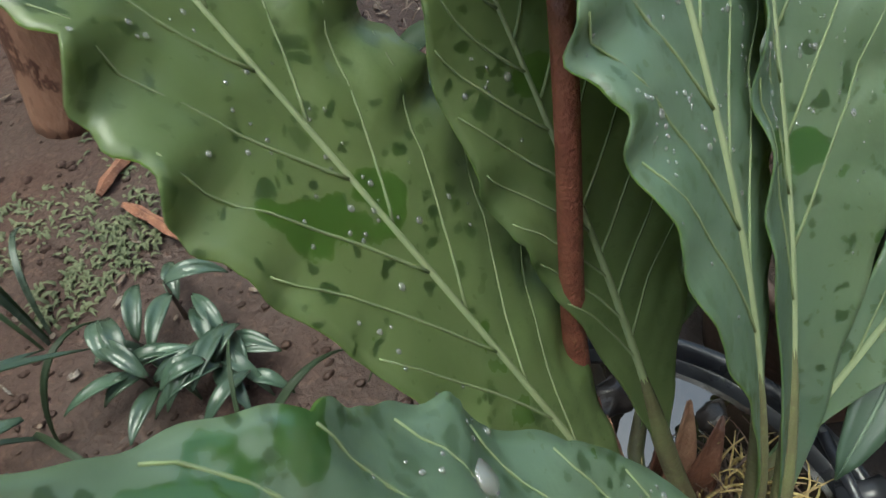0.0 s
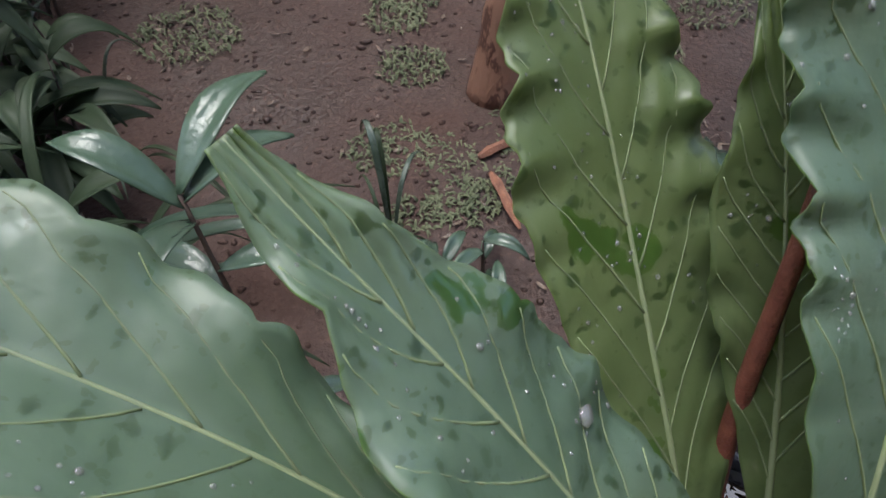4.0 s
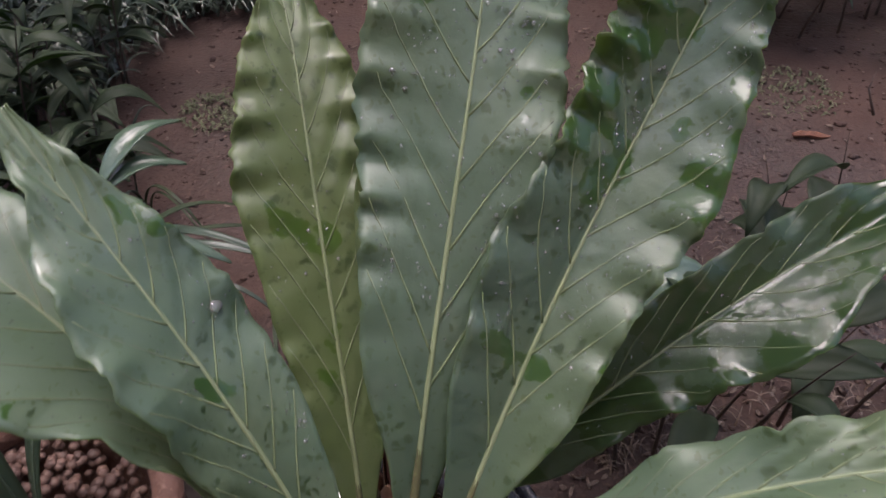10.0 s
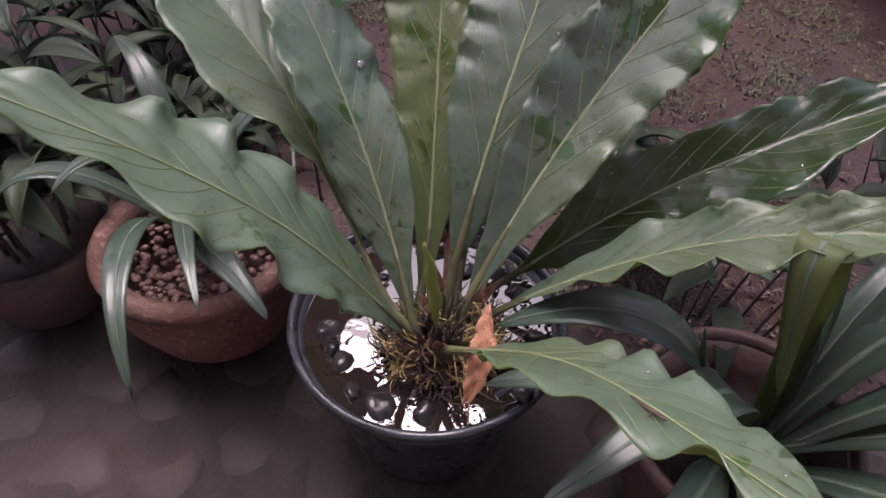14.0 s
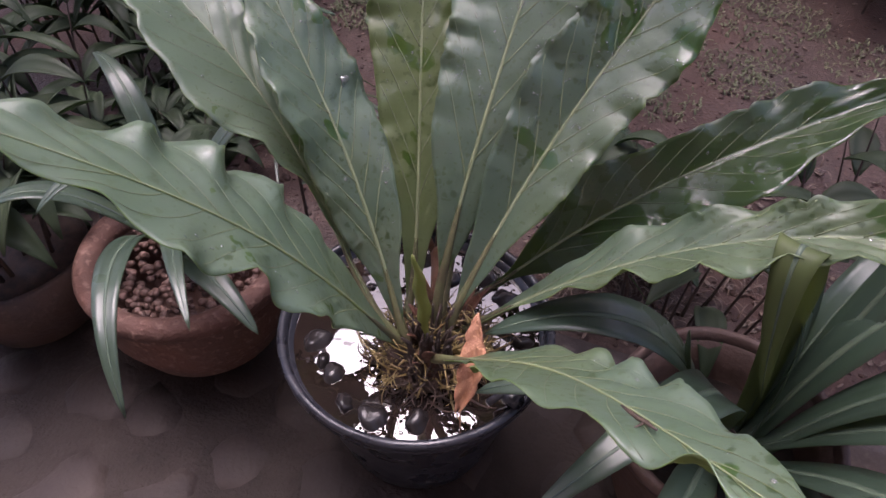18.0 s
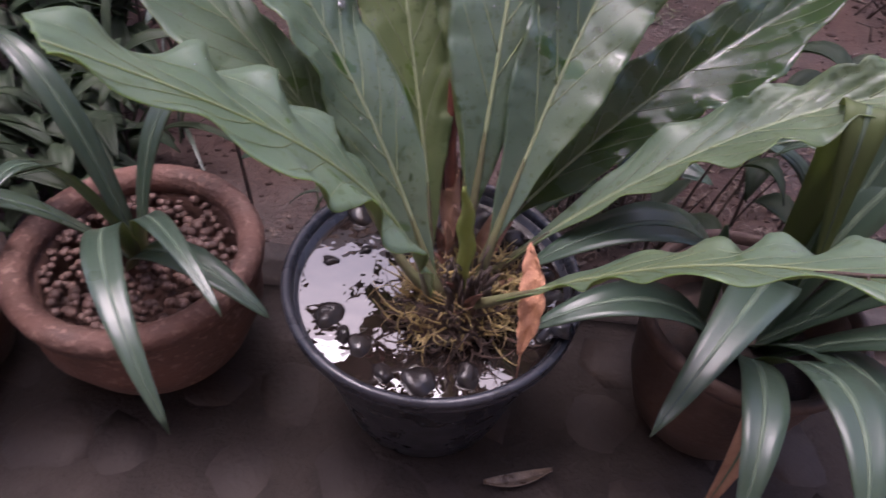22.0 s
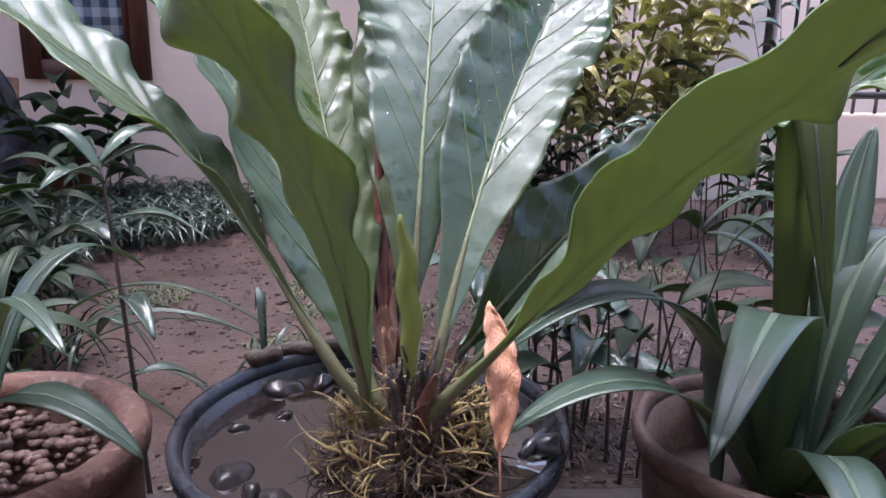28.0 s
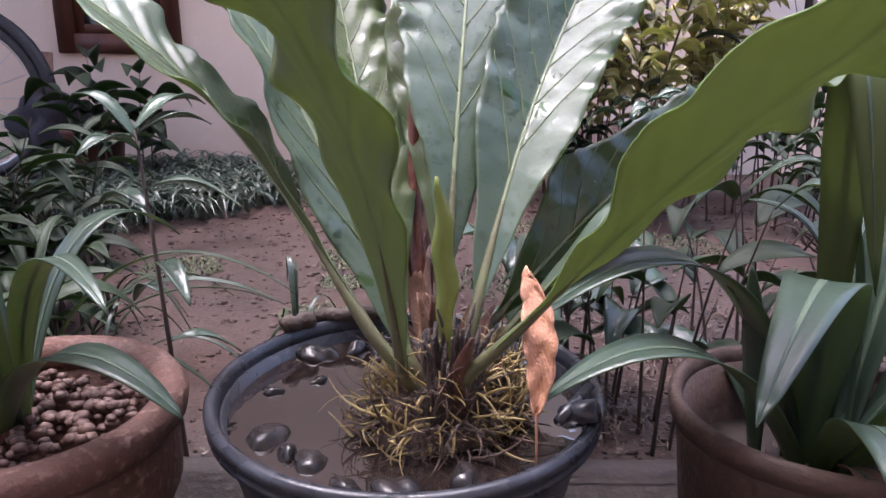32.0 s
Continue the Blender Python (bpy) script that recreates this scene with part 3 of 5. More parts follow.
# flower stalk, young leaf, roots and rhizome of the anthurium
part("flower_stalk", tube(bmesh.new(), [bez([(0.016, 0.024, 0.232), (-0.001, 0.090, 0.31), (0.002, 0.096, 0.41), (0.003, 0.132, 0.52)], i / 24) for i in range(25)],
     [0.0068 - 0.0028 * i / 24 for i in range(25)], 10), M_STALK, plant, "reddish brown rough flower stalk")
STALK = [(0.016, 0.024, 0.232), (-0.001, 0.090, 0.31), (0.002, 0.096, 0.41), (0.003, 0.132, 0.52)]
rnd = random.Random(27)
for k in range(9):
    a0, s1 = k * 2.3, rnd.uniform(0.16, 0.44)
    g = []
    for i in range(15):
        f = i / 14
        c = bez(STALK, s1 * f)
        w = (0.95 * math.sin(math.pi * (0.16 + 0.82 * f)) + 0.06) * rnd.uniform(0.9, 1.1)
        r = 0.0074 + 0.0012 * (k % 3) + 0.012 * f ** 3 * ((k % 4) / 3)
        turn = 0.25 * math.sin(5 * f + k)
        g.append([c + V(math.cos(a0 + turn + w * u) * r, math.sin(a0 + turn + w * u) * r, 0.0012 * math.sin(9 * f + 3 * u + k)) for u in (-1, -0.6, -0.2, 0.2, 0.6, 1)])
    part("bract", sheet(bmesh.new(), g, 0.0007), M_BRACT if k % 3 else M_HUSK, plant, "dry papery brown bract hugging the stalk")
for k in range(16):
    a0 = k * 2.4 + rnd.uniform(-0.3, 0.3)
    rr, h = rnd.uniform(0.012, 0.034), rnd.uniform(0.035, 0.085)
    d = V(math.cos(a0), math.sin(a0), 0)
    e = V(-d.y, d.x, 0)
    b0 = V(0.030, -0.015, 0.205) + V(d.x * rr, d.y * rr * 1.7, 0)
    tip = b0 + d * rnd.uniform(0.004, 0.026) + V(0, 0, h)
    g = []
    for i in range(11):
        f = i / 10
        c = bez([b0, b0 + V(0, 0, h * 0.5) - d * 0.002, tip], f)
        w = 0.0085 * math.sin(math.pi * (0.22 + 0.76 * f)) + 0.0006
        g.append([c + e * w * u - d * (0.5 * w * abs(u) ** 1.6) + d * 0.0008 * math.sin(7 * f + 4 * u + k) for u in (-1, -0.5, 0, 0.5, 1)])
    part("sheath", sheet(bmesh.new(), g, 0.0008), M_HUSK if k % 3 else M_BRACT, plant, "wet dark brown leaf sheath at the crown")
g = []
for i in range(21):
    c = bez([(0.030, -0.050, 0.255), (0.031, -0.056, 0.30), (0.028, -0.058, 0.345), (0.024, -0.058, 0.390)], i / 20)
    w = 0.0068 * math.sin(math.pi * (0.06 + 0.93 * (i / 20) ** 1.15)) + 0.0008
    g.append([c + V(1, -0.1, 0) * w * u + V(0.1, 1, 0.1) * w * 0.55 * abs(u) + V(0.0015 * math.sin(i * 0.9), 0, 0) for u in (-1, -0.5, 0, 0.5, 1)])
part("young_leaf", sheet(bmesh.new(), g, 0.001), M_YOUNG, plant, "yellow-green young leaf still folded")
bm = bmesh.new()
rnd = random.Random(19)
for k in range(44):
    a, rr = k * 2.4, 0.004 + 0.015 * rnd.random()
    c0 = V(0.034 + rr * math.cos(a), -0.040 + 1.5 * rr * math.sin(a), 0.196)
    h = rnd.uniform(0.05, 0.088) * (1.25 - 14 * rr)
    w = rnd.uniform(0.004, 0.0075)
    d = V(math.cos(a), math.sin(a), 0)
    tube(bm, [c0 + d * 0.010 * (i / 6) ** 2 * rnd.uniform(0.4, 1.4) + V(0, 0, h * i / 6) for i in range(7)], [w * (1.15 - 0.95 * (i / 6)) * rnd.uniform(0.85, 1.15) for i in range(7)], 7)
part("rhizome", bm, M_CROWN, plant, "dark brown knobbly crown")["kind"] = "stuff"
rnd = random.Random(11)
bm, bm2, core = bmesh.new(), bmesh.new(), bmesh.new()
for RC, RR, count in ((V(0.026, -0.030, 0.186), V(0.062, 0.060, 0.066), 900), (V(0.066, -0.016, 0.196), V(0.026, 0.034, 0.060), 260)):
    blob(core, tuple(RC), tuple(RR * 0.72), 3, 4, 0.5)
    for k in range(count):
        a, e = rnd.uniform(0, math.tau), math.asin(rnd.uniform(0.03, 1.0))
        d = V(math.cos(a) * math.cos(e), math.sin(a) * math.cos(e), math.sin(e))
        p = RC + V(d.x * RR.x, d.y * RR.y, d.z * RR.z) * rnd.uniform(0.62, 1.0)
        side = d.cross(V(rnd.uniform(-1, 1), rnd.uniform(-1, 1), rnd.uniform(-1, 1))).normalized()
        L = rnd.uniform(0.014, 0.032) if rnd.random() < 0.8 else rnd.uniform(0.034, 0.055)
        out, along = rnd.uniform(0.1, 0.8), rnd.uniform(0.3, 1.0)
        q = p + d * L * out + side * L * along
        m = p + d * L * (out + 0.3) * 0.6 + side * L * along * 0.3 + V(rnd.uniform(-1, 1), rnd.uniform(-1, 1), rnd.uniform(-1, 1)) * L * 0.2
        q.z, m.z, p.z = max(q.z, 0.193), max(m.z, 0.192), max(p.z, 0.188)
        r = rnd.uniform(0.0008, 0.0019)
        # Dark roots are likelier near the lower front centre.
        dark = max(0.0, 1 - (p - V(0.045, -0.085, 0.205)).length / 0.05)
        tube(bm2 if rnd.random() < 0.32 + 0.8 * dark else bm, [bez([p, m, q], i / 5) for i in range(6)], [r * (1 - 0.16 * i) for i in range(6)], 5, True)
part("root_mass", bm, M_ROOT, plant, "bushy mass of short yellow-brown aerial roots")["kind"] = "stuff"
part("dark_root_mass", bm2, M_RHIZ, plant, "dark brown roots, densest at the lower front")["kind"] = "stuff"
part("root_ball", core, M_RHIZ, plant, "dark soggy root ball")

# dead leaf stuck in the pot
g = []
for i in range(25):
    c = bez([(0.088, -0.102, 0.248), (0.095, -0.092, 0.278), (0.093, -0.068, 0.310), (0.084, -0.051, 0.327)], i / 24)
    w = 0.0112 * math.sin(math.pi * (0.02 + 0.95 * i / 24)) ** 0.7 * (1 + 0.12 * math.sin(i * 1.3))
    cols = []
    for u in (-1, -0.66, -0.33, 0, 0.33, 0.66, 1):
        cols.append(c + V(0.96, 0.2, 0) * w * u + V(-0.15, -0.9, -0.3) * (0.007 * u * u + 0.0022 * math.sin(i * 1.25 + 2.2 * abs(u))))
    g.append(cols)
dead = tagged(thing("dead_leaf", sheet(bmesh.new(), g, 0.0009), M_DEAD), "curled orange-brown dead leaf standing against the roots in the pot", "leaf")
part("leaf_stalk", tube(bmesh.new(), [V(0.088, -0.102, 0.249), V(0.089, -0.103, 0.225), V(0.090, -0.103, 0.196)], 0.0008, 6), M_DEAD, dead)

# ---- the black pot ----
pot = empty("plant_pot", (0, 0, 0), "round black plastic pot with a thick rim, full of water", "pot")
part("body", lathe(bmesh.new(), [(0.088, 0.0), (0.098, 0.004), (0.104, 0.03), (0.142, 0.196), (0.1465, 0.206), (0.141, 0.206), (0.134, 0.18), (0.096, 0.03), (0.09, 0.012)], 64), M_POT, pot)
part("rim", lathe(bmesh.new(), [(0.1420, 0.203), (0.1505, 0.198), (0.1530, 0.200), (0.1530, 0.2035), (0.1515, 0.205), (0.1538, 0.208), (0.1545, 0.213), (0.1528, 0.2165), (0.1490, 0.2175), (0.1455, 0.2155), (0.1440, 0.210)], 72, ring=True), M_POT, pot, "rolled black rim")
bm = bmesh.new()
tube(bm, [V(0.118, -0.050, 0.213), V(0.128, -0.060, 0.222), V(0.137, -0.064, 0.226)], [0.009, 0.009, 0.0085], 12)
tube(bm, [V(0.108, -0.075, 0.2235), V(0.140, -0.022, 0.2235)], 0.004, 8)
part("handle_lug", bm, M_POT, pot, "small round lug for a handle")
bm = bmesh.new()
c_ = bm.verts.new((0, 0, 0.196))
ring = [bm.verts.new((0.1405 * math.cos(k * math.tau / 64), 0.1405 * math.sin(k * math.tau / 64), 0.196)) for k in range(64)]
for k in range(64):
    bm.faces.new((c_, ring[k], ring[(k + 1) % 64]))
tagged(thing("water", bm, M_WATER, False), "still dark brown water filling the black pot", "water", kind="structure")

PEBBLES = ((-0.088, 0.093, 0.017), (-0.099, -0.053, 0.015), (-0.062, -0.083, 0.013), (0.000, -0.118, 0.016), (-0.112, 0.020, 0.008), (-0.078, 0.040, 0.007),
           (-0.030, 0.112, 0.018), (0.045, 0.105, 0.018), (0.080, 0.080, 0.015), (0.010, 0.085, 0.013), (0.045, -0.105, 0.014), (-0.035, -0.112, 0.011),
           (0.115, 0.030, 0.012), (-0.052, 0.104, 0.012), (-0.080, -0.075, 0.010), (0.020, 0.122, 0.011))
for k, (x, y, r) in enumerate(PEBBLES):
    bm = blob(bmesh.new(), (0, 0, 0), (r * 1.15, r * 0.95, r * 0.75), k + 2, 3, 0.35)
    o = tagged(thing("pebble", bm, M_PEB), "smooth dark wet pebble half under the water", "pebble", "pebbles in the black pot")
    o.location, o.rotation_euler = (x, y, 0.196 - 0.2 * r), (0.1 * k, 0, 0.8 * k)
for a, b, r in (((-0.095, 0.130, 0.219), (-0.030, 0.140, 0.222), 0.0075), ((-0.120, 0.098, 0.222), (-0.095, 0.118, 0.222), 0.0085)):
    pts = [Vector(a).lerp(Vector(b), i / 6) + V(0, 0, 0.002 * math.sin(i * 2.0)) for i in range(7)]
    tagged(thing("driftwood_chip", tube(bmesh.new(), pts, [r * (0.85 + 0.2 * ((i * 7) % 3) / 2) for i in range(7)], 7), M_STEM), "dark broken wood chip lying on the pot rim", "wood chip", "wood chips on the rim")


# ---- strap-leaved plants ----
def strap(parent, ctrl, width, label="", mat=None, fold=0.12, twist=0.0, rib=True, name="leaf"):
    rows = 26
    c0, c1 = Vector(ctrl[0]), Vector(ctrl[-1])
    h = V(c1.y - c0.y, c0.x - c1.x, 0)
    h = h.normalized() if h.length > 1e-4 else V(1, 0, 0)
    g, mid = [], []
    for i in range(rows + 1):
        s = i / rows
        p = bez(ctrl, s)
        t = (bez(ctrl, min(s + 0.02, 1)) - bez(ctrl, max(s - 0.02, 0))).normalized()
        sd = (h - t * h.dot(t)).normalized()
        nn = sd.cross(t)
        r = twist * s
        sd, nn = sd * math.cos(r) + nn * math.sin(r), nn * math.cos(r) - sd * math.sin(r)
        w = width * (0.45 + 0.55 * min(1, s / 0.35)) * min(1, ((1 - s) / 0.42 + 0.001)) ** 0.62
        g.append([p + sd * w * u + nn * w * fold * abs(u) ** 1.3 for u in (-1, -0.55, 0, 0.55, 1)])
        mid.append([p + sd * w * 0.17 * u * (1 - 0.5 * s) + nn * (0.0009 + w * fold * (0.17 * abs(u)) ** 1.3) for u in (-1, 0, 1)])
    ob = part(name, sheet(bmesh.new(), g, 0.0011), mat or M_STRAP, parent, label)
    if rib:
        part("midrib", sheet(bmesh.new(), mid, 0.0005), M_RIB, ob, "paler green band along the midrib")
    return ob


def arch(base, az, length, rise, droop, width, parent, rnd, label="", mat=None, rib=True, fold=0.12):
    """One arching blade from base towards az."""
    d = V(math.cos(az), math.sin(az), 0)
    b = Vector(base)
    ctrl = [b, b + d * length * 0.15 + V(0, 0, rise * 0.75), b + d * length * 0.55 + V(0, 0, rise * 1.25), b + d * length + V(0, 0, rise - droop)]
    return strap(parent, ctrl, width, label, mat, fold, rnd.uniform(-0.3, 0.3), rib)


# terracotta pot with clay pebbles
pot2 = empty("terracotta_pot", (-0.328, 0.019, 0), "rounded terracotta pot with a thick worn rim holding clay pebbles", "pot")
part("body", lathe(bmesh.new(), [(0.060, 0.0), (0.070, 0.005), (0.106, 0.05), (0.127, 0.10), (0.128, 0.155), (0.117, 0.168), (0.106, 0.160), (0.11, 0.11), (0.08, 0.03)], 48, V(-0.328, 0.019, 0), 0.02), M_CLAY, pot2)
part("rim", lathe(bmesh.new(), [(0.112, 0.160), (0.128, 0.156), (0.136, 0.166), (0.138, 0.180), (0.132, 0.190), (0.120, 0.191), (0.110, 0.184), (0.107, 0.170)], 48, V(-0.328, 0.019, 0), 0.03, ring=True), M_CLAY, pot2, "worn pale terracotta rim")
rnd = random.Random(5)
bm = bmesh.new()
for k in range(430):
    a, r = rnd.uniform(0, math.tau), 0.105 * math.sqrt(rnd.random())
    s = rnd.uniform(0.0045, 0.0078)
    blob(bm, (-0.328 + r * math.cos(a), 0.019 + r * math.sin(a), 0.158 + rnd.uniform(-0.006, 0.010)), (s, s * 0.9, s * 0.75), k, 1, 0.3)
tagged(thing("clay_pebbles", bm, M_LECA), "reddish brown expanded clay pebbles filling the terracotta pot", "gravel", kind="stuff")
lily = empty("strap_leaf_lily", (-0.33, 0.02, 0.16), "small lily with narrow dark green strap leaves growing in clay pebbles", "plant")
for ctrl, w in (([(-0.33, 0.02, 0.16), (-0.29, -0.06, 0.36), (-0.22, -0.19, 0.42), (-0.163, -0.249, 0.302)], 0.014),
                ([(-0.325, 0.025, 0.16), (-0.28, -0.03, 0.32), (-0.21, -0.10, 0.38), (-0.145, -0.169, 0.336)], 0.011),
                ([(-0.33, 0.005, 0.165), (-0.28, -0.035, 0.275), (-0.20, -0.070, 0.285), (-0.144, -0.091, 0.232)], 0.017),
                ([(-0.34, 0.02, 0.16), (-0.38, -0.02, 0.30), (-0.43, -0.07, 0.36), (-0.47, -0.11, 0.30)], 0.017),
                ([(-0.335, 0.03, 0.16), (-0.36, 0.06, 0.33), (-0.42, 0.10, 0.40), (-0.50, 0.14, 0.36)], 0.015),
                ([(-0.33, 0.035, 0.16), (-0.32, 0.08, 0.31), (-0.29, 0.14, 0.36), (-0.25, 0.21, 0.28)], 0.013),
                ([(-0.325, 0.02, 0.16), (-0.33, -0.02, 0.34), (-0.34, -0.05, 0.40), (-0.35, -0.12, 0.36)], 0.012)):
    strap(lily, ctrl, w)

# dark clay pot with the wide-leaved lily
pot3 = empty("dark_clay_pot", (0.342, 0.022, 0), "wide dark brown clay pot with a lipped rim", "pot")
part("body", lathe(bmesh.new(), [(0.07, 0.0), (0.082, 0.004), (0.098, 0.06), (0.110, 0.15), (0.116, 0.178), (0.104, 0.176), (0.096, 0.14), (0.08, 0.03)], 48, V(0.342, 0.022, 0), 0.03), M_CLAY2, pot3)
part("rim", lathe(bmesh.new(), [(0.110, 0.170), (0.118, 0.170), (0.121, 0.180), (0.120, 0.188), (0.115, 0.191), (0.110, 0.188), (0.108, 0.178)], 48, V(0.342, 0.022, 0), 0.04, ring=True), M_CLAY2, pot3, "uneven dark clay rim")
# Soil sits low inside the rim, in the darkest brown.
bm = lathe(bmesh.new(), [(0.02, 0.11), (0.092, 0.116), (0.096, 0.122), (0.05, 0.132), (0.01, 0.136)], 32, V(0.342, 0.022, 0), 0.05)
tagged(thing("potting_soil", bm, M_CROWN), "very dark potting soil low in the dark clay pot", "soil", kind="stuff")
crinum = empty("wide_leaf_lily", (0.345, 0.02, 0.16), "lily with many broad glossy green arching strap leaves", "plant")
CR = (
    ([(0.33, 0.02, 0.125), (0.33, 0.00, 0.31), (0.290, -0.06, 0.378), (0.179, -0.204, 0.294)], 0.026),
    ([(0.325, 0.00, 0.13), (0.25, -0.04, 0.27), (0.18, -0.05, 0.30), (0.095, -0.078, 0.240)], 0.023),
    ([(0.335, 0.03, 0.125), (0.27, 0.02, 0.36), (0.17, -0.01, 0.345), (0.088, -0.032, 0.275)], 0.026),
    ([(0.365, 0.05, 0.125), (0.355, 0.06, 0.47), (0.268, -0.055, 0.598), (0.342, -0.028, 0.300)], 0.0185),
    ([(0.375, 0.03, 0.125), (0.390, 0.05, 0.40), (0.33, 0.07, 0.42), (0.275, 0.06, 0.355)], 0.016),
    ([(0.30, 0.03, 0.125), (0.29, 0.03, 0.22), (0.28, 0.025, 0.26), (0.272, 0.02, 0.308)], 0.014),
    ([(0.37, 0.03, 0.125), (0.42, 0.08, 0.34), (0.46, 0.10, 0.39), (0.52, 0.10, 0.31)], 0.024),
    ([(0.37, 0.01, 0.125), (0.44, 0.02, 0.36), (0.52, 0.00, 0.44), (0.62, -0.04, 0.40)], 0.026),
    ([(0.36, 0.00, 0.125), (0.42, -0.06, 0.30), (0.48, -0.12, 0.36), (0.54, -0.18, 0.33)], 0.026),
    ([(0.35, -0.01, 0.125), (0.36, -0.08, 0.28), (0.36, -0.16, 0.31), (0.35, -0.24, 0.24)], 0.027),
    ([(0.34, 0.00, 0.125), (0.31, -0.08, 0.26), (0.29, -0.16, 0.28), (0.27, -0.23, 0.20)], 0.020),
    ([(0.37, 0.04, 0.125), (0.41, 0.12, 0.33), (0.45, 0.18, 0.36), (0.50, 0.24, 0.28)], 0.022),
    ([(0.36, 0.02, 0.125), (0.44, -0.02, 0.33), (0.50, -0.05, 0.41), (0.60, -0.10, 0.41)], 0.024),
    ([(0.38, 0.02, 0.125), (0.46, 0.05, 0.34), (0.55, 0.05, 0.38), (0.64, 0.03, 0.31)], 0.024),
    ([(0.37, 0.05, 0.125), (0.400, 0.09, 0.27), (0.372, 0.10, 0.34), (0.298, 0.10, 0.345)], 0.014),
    ([(0.37, 0.05, 0.125), (0.380, 0.08, 0.38), (0.360, 0.09, 0.385), (0.318, 0.09, 0.338)], 0.020),
    ([(0.375, 0.05, 0.125), (0.385, 0.09, 0.24), (0.376, 0.10, 0.32), (0.360, 0.10, 0.405)], 0.013),
    ([(0.37, 0.03, 0.125), (0.43, 0.10, 0.33), (0.44, 0.12, 0.40), (0.46, 0.13, 0.44)], 0.018),
    ([(0.36, 0.02, 0.125), (0.40, -0.06, 0.27), (0.42, -0.13, 0.27), (0.43, -0.22, 0.16)], 0.023),
)
for k, (ctrl, w) in enumerate(CR):
    strap(crinum, ctrl, w, mat=M_STRAP_BACK if k == 3 else None)

strap(crinum, [(0.335, -0.04, 0.165), (0.335, -0.09, 0.20), (0.325, -0.12, 0.14), (0.312, -0.135, 0.02)], 0.013, "dry tan dead strap leaf hanging over the rim", M_BRACT, 0.35)

# low dark pot with broad-leaved herb at the end of the row
pot4 = empty("dark_bowl_pot", (-0.60, -0.03, 0), "low dark brown clay bowl holding a leafy herb", "pot")
part("body", lathe(bmesh.new(), [(0.06, 0.0), (0.085, 0.01), (0.115, 0.08), (0.122, 0.135), (0.112, 0.14), (0.10, 0.08), (0.07, 0.02)], 40, V(-0.60, -0.03, 0), 0.02), M_CLAY2, pot4)
part("soil", lathe(bmesh.new(), [(0.02, 0.10), (0.10, 0.112), (0.05, 0.12), (0.01, 0.12)], 24, V(-0.60, -0.03, 0), 0.04), M_RHIZ, pot4)


def herb(name, base, n, height, leaf_len, leaf_w, label, seed, mat=None, per=5, spread=0.08, group="", stem=0.0035):
    """Upright stems with pointed leaves."""
    rnd = random.Random(seed)
    e = empty(name, base, label, "plant", group)
    b = Vector(base)
    for k in range(n):
        a, r = rnd.uniform(0, math.tau), spread * math.sqrt(rnd.random())
        p0 = b + V(r * math.cos(a), r * math.sin(a), -0.01)
        h = height * rnd.uniform(0.65, 1.1)
        lean = V(math.cos(a) * 0.2 + rnd.uniform(-0.15, 0.15), math.sin(a) * 0.2 + rnd.uniform(-0.15, 0.15), 1) * h
        pts = [bez([p0, p0 + V(lean.x * 0.2, lean.y * 0.2, h * 0.5), p0 + lean], i / 8) for i in range(9)]
        st = part("stem", tube(bmesh.new(), pts, [stem * (1 - 0.105 * i) for i in range(9)], 6), M_STEM, e)
        for j in range(per):
            f = 0.35 + 0.65 * (j + 0.5) / per
            q = bez([p0, p0 + V(lean.x * 0.2, lean.y * 0.2, h * 0.5), p0 + lean], f)
            az = a + j * 2.4 + rnd.uniform(-0.4, 0.4)
            L = leaf_len * rnd.uniform(0.6, 1.1)
            d = V(math.cos(az), math.sin(az), 0)
            ctrl = [q, q + d * L * 0.3 + V(0, 0, L * 0.25), q + d * L * 0.7 + V(0, 0, L * 0.3), q + d * L + V(0, 0, L * rnd.uniform(-0.35, 0.3))]
            g = []
            for i in range(11):
                s = i / 10
                c = bez(ctrl, s)
                w = leaf_w * math.sin(math.pi * min(1, 0.05 + 0.94 * s ** 0.85)) + 0.0006
                sd = V(-d.y, d.x, 0) + V(0, 0, 0.5) * math.sin(2.2 * j + k) * (0.4 + 0.6 * s)
                g.append([c + sd * w * u + V(0, 0, 0.55 * w * abs(u)) for u in (-1, -0.5, 0, 0.5, 1)])
            part("leaf", sheet(bmesh.new(), g, 0.0009), mat or M_SMALL, st)
    return e


herb("leafy_herb", (-0.60, -0.03, 0.12), 8, 0.22, 0.14, 0.022, "leafy herb with broad dark green pointed leaves in a low bowl", 21, per=5, spread=0.06)
herb("leafy_herb", (-0.88, 0.50, 0.02), 7, 0.34, 0.15, 0.015, "tall herb with long narrow dark leaves growing behind the pots", 22, per=5, spread=0.07, group="herbs behind the pots")
herb("leafy_herb", (-0.95, 0.55, 0.02), 8, 0.44, 0.16, 0.018, "tall herb with long narrow dark leaves growing behind the pots", 23, per=5, spread=0.12, group="herbs behind the pots")
herb("leafy_herb", (-0.62, 0.72, 0.02), 5, 0.26, 0.14, 0.013, "tall herb with long narrow dark leaves growing behind the pots", 33, per=5, spread=0.06, group="herbs behind the pots")
herb("leafy_herb", (-0.88, 0.82, 0.02), 6, 0.24, 0.14, 0.013, "tall herb with long narrow dark leaves growing behind the pots", 38, per=6, spread=0.08, group="herbs behind the pots")
herb("leafy_herb", (-0.67, 0.63, 0.02), 4, 0.20, 0.14, 0.016, "tall herb with long narrow dark leaves growing behind the pots", 39, per=5, spread=0.06, group="herbs behind the pots")
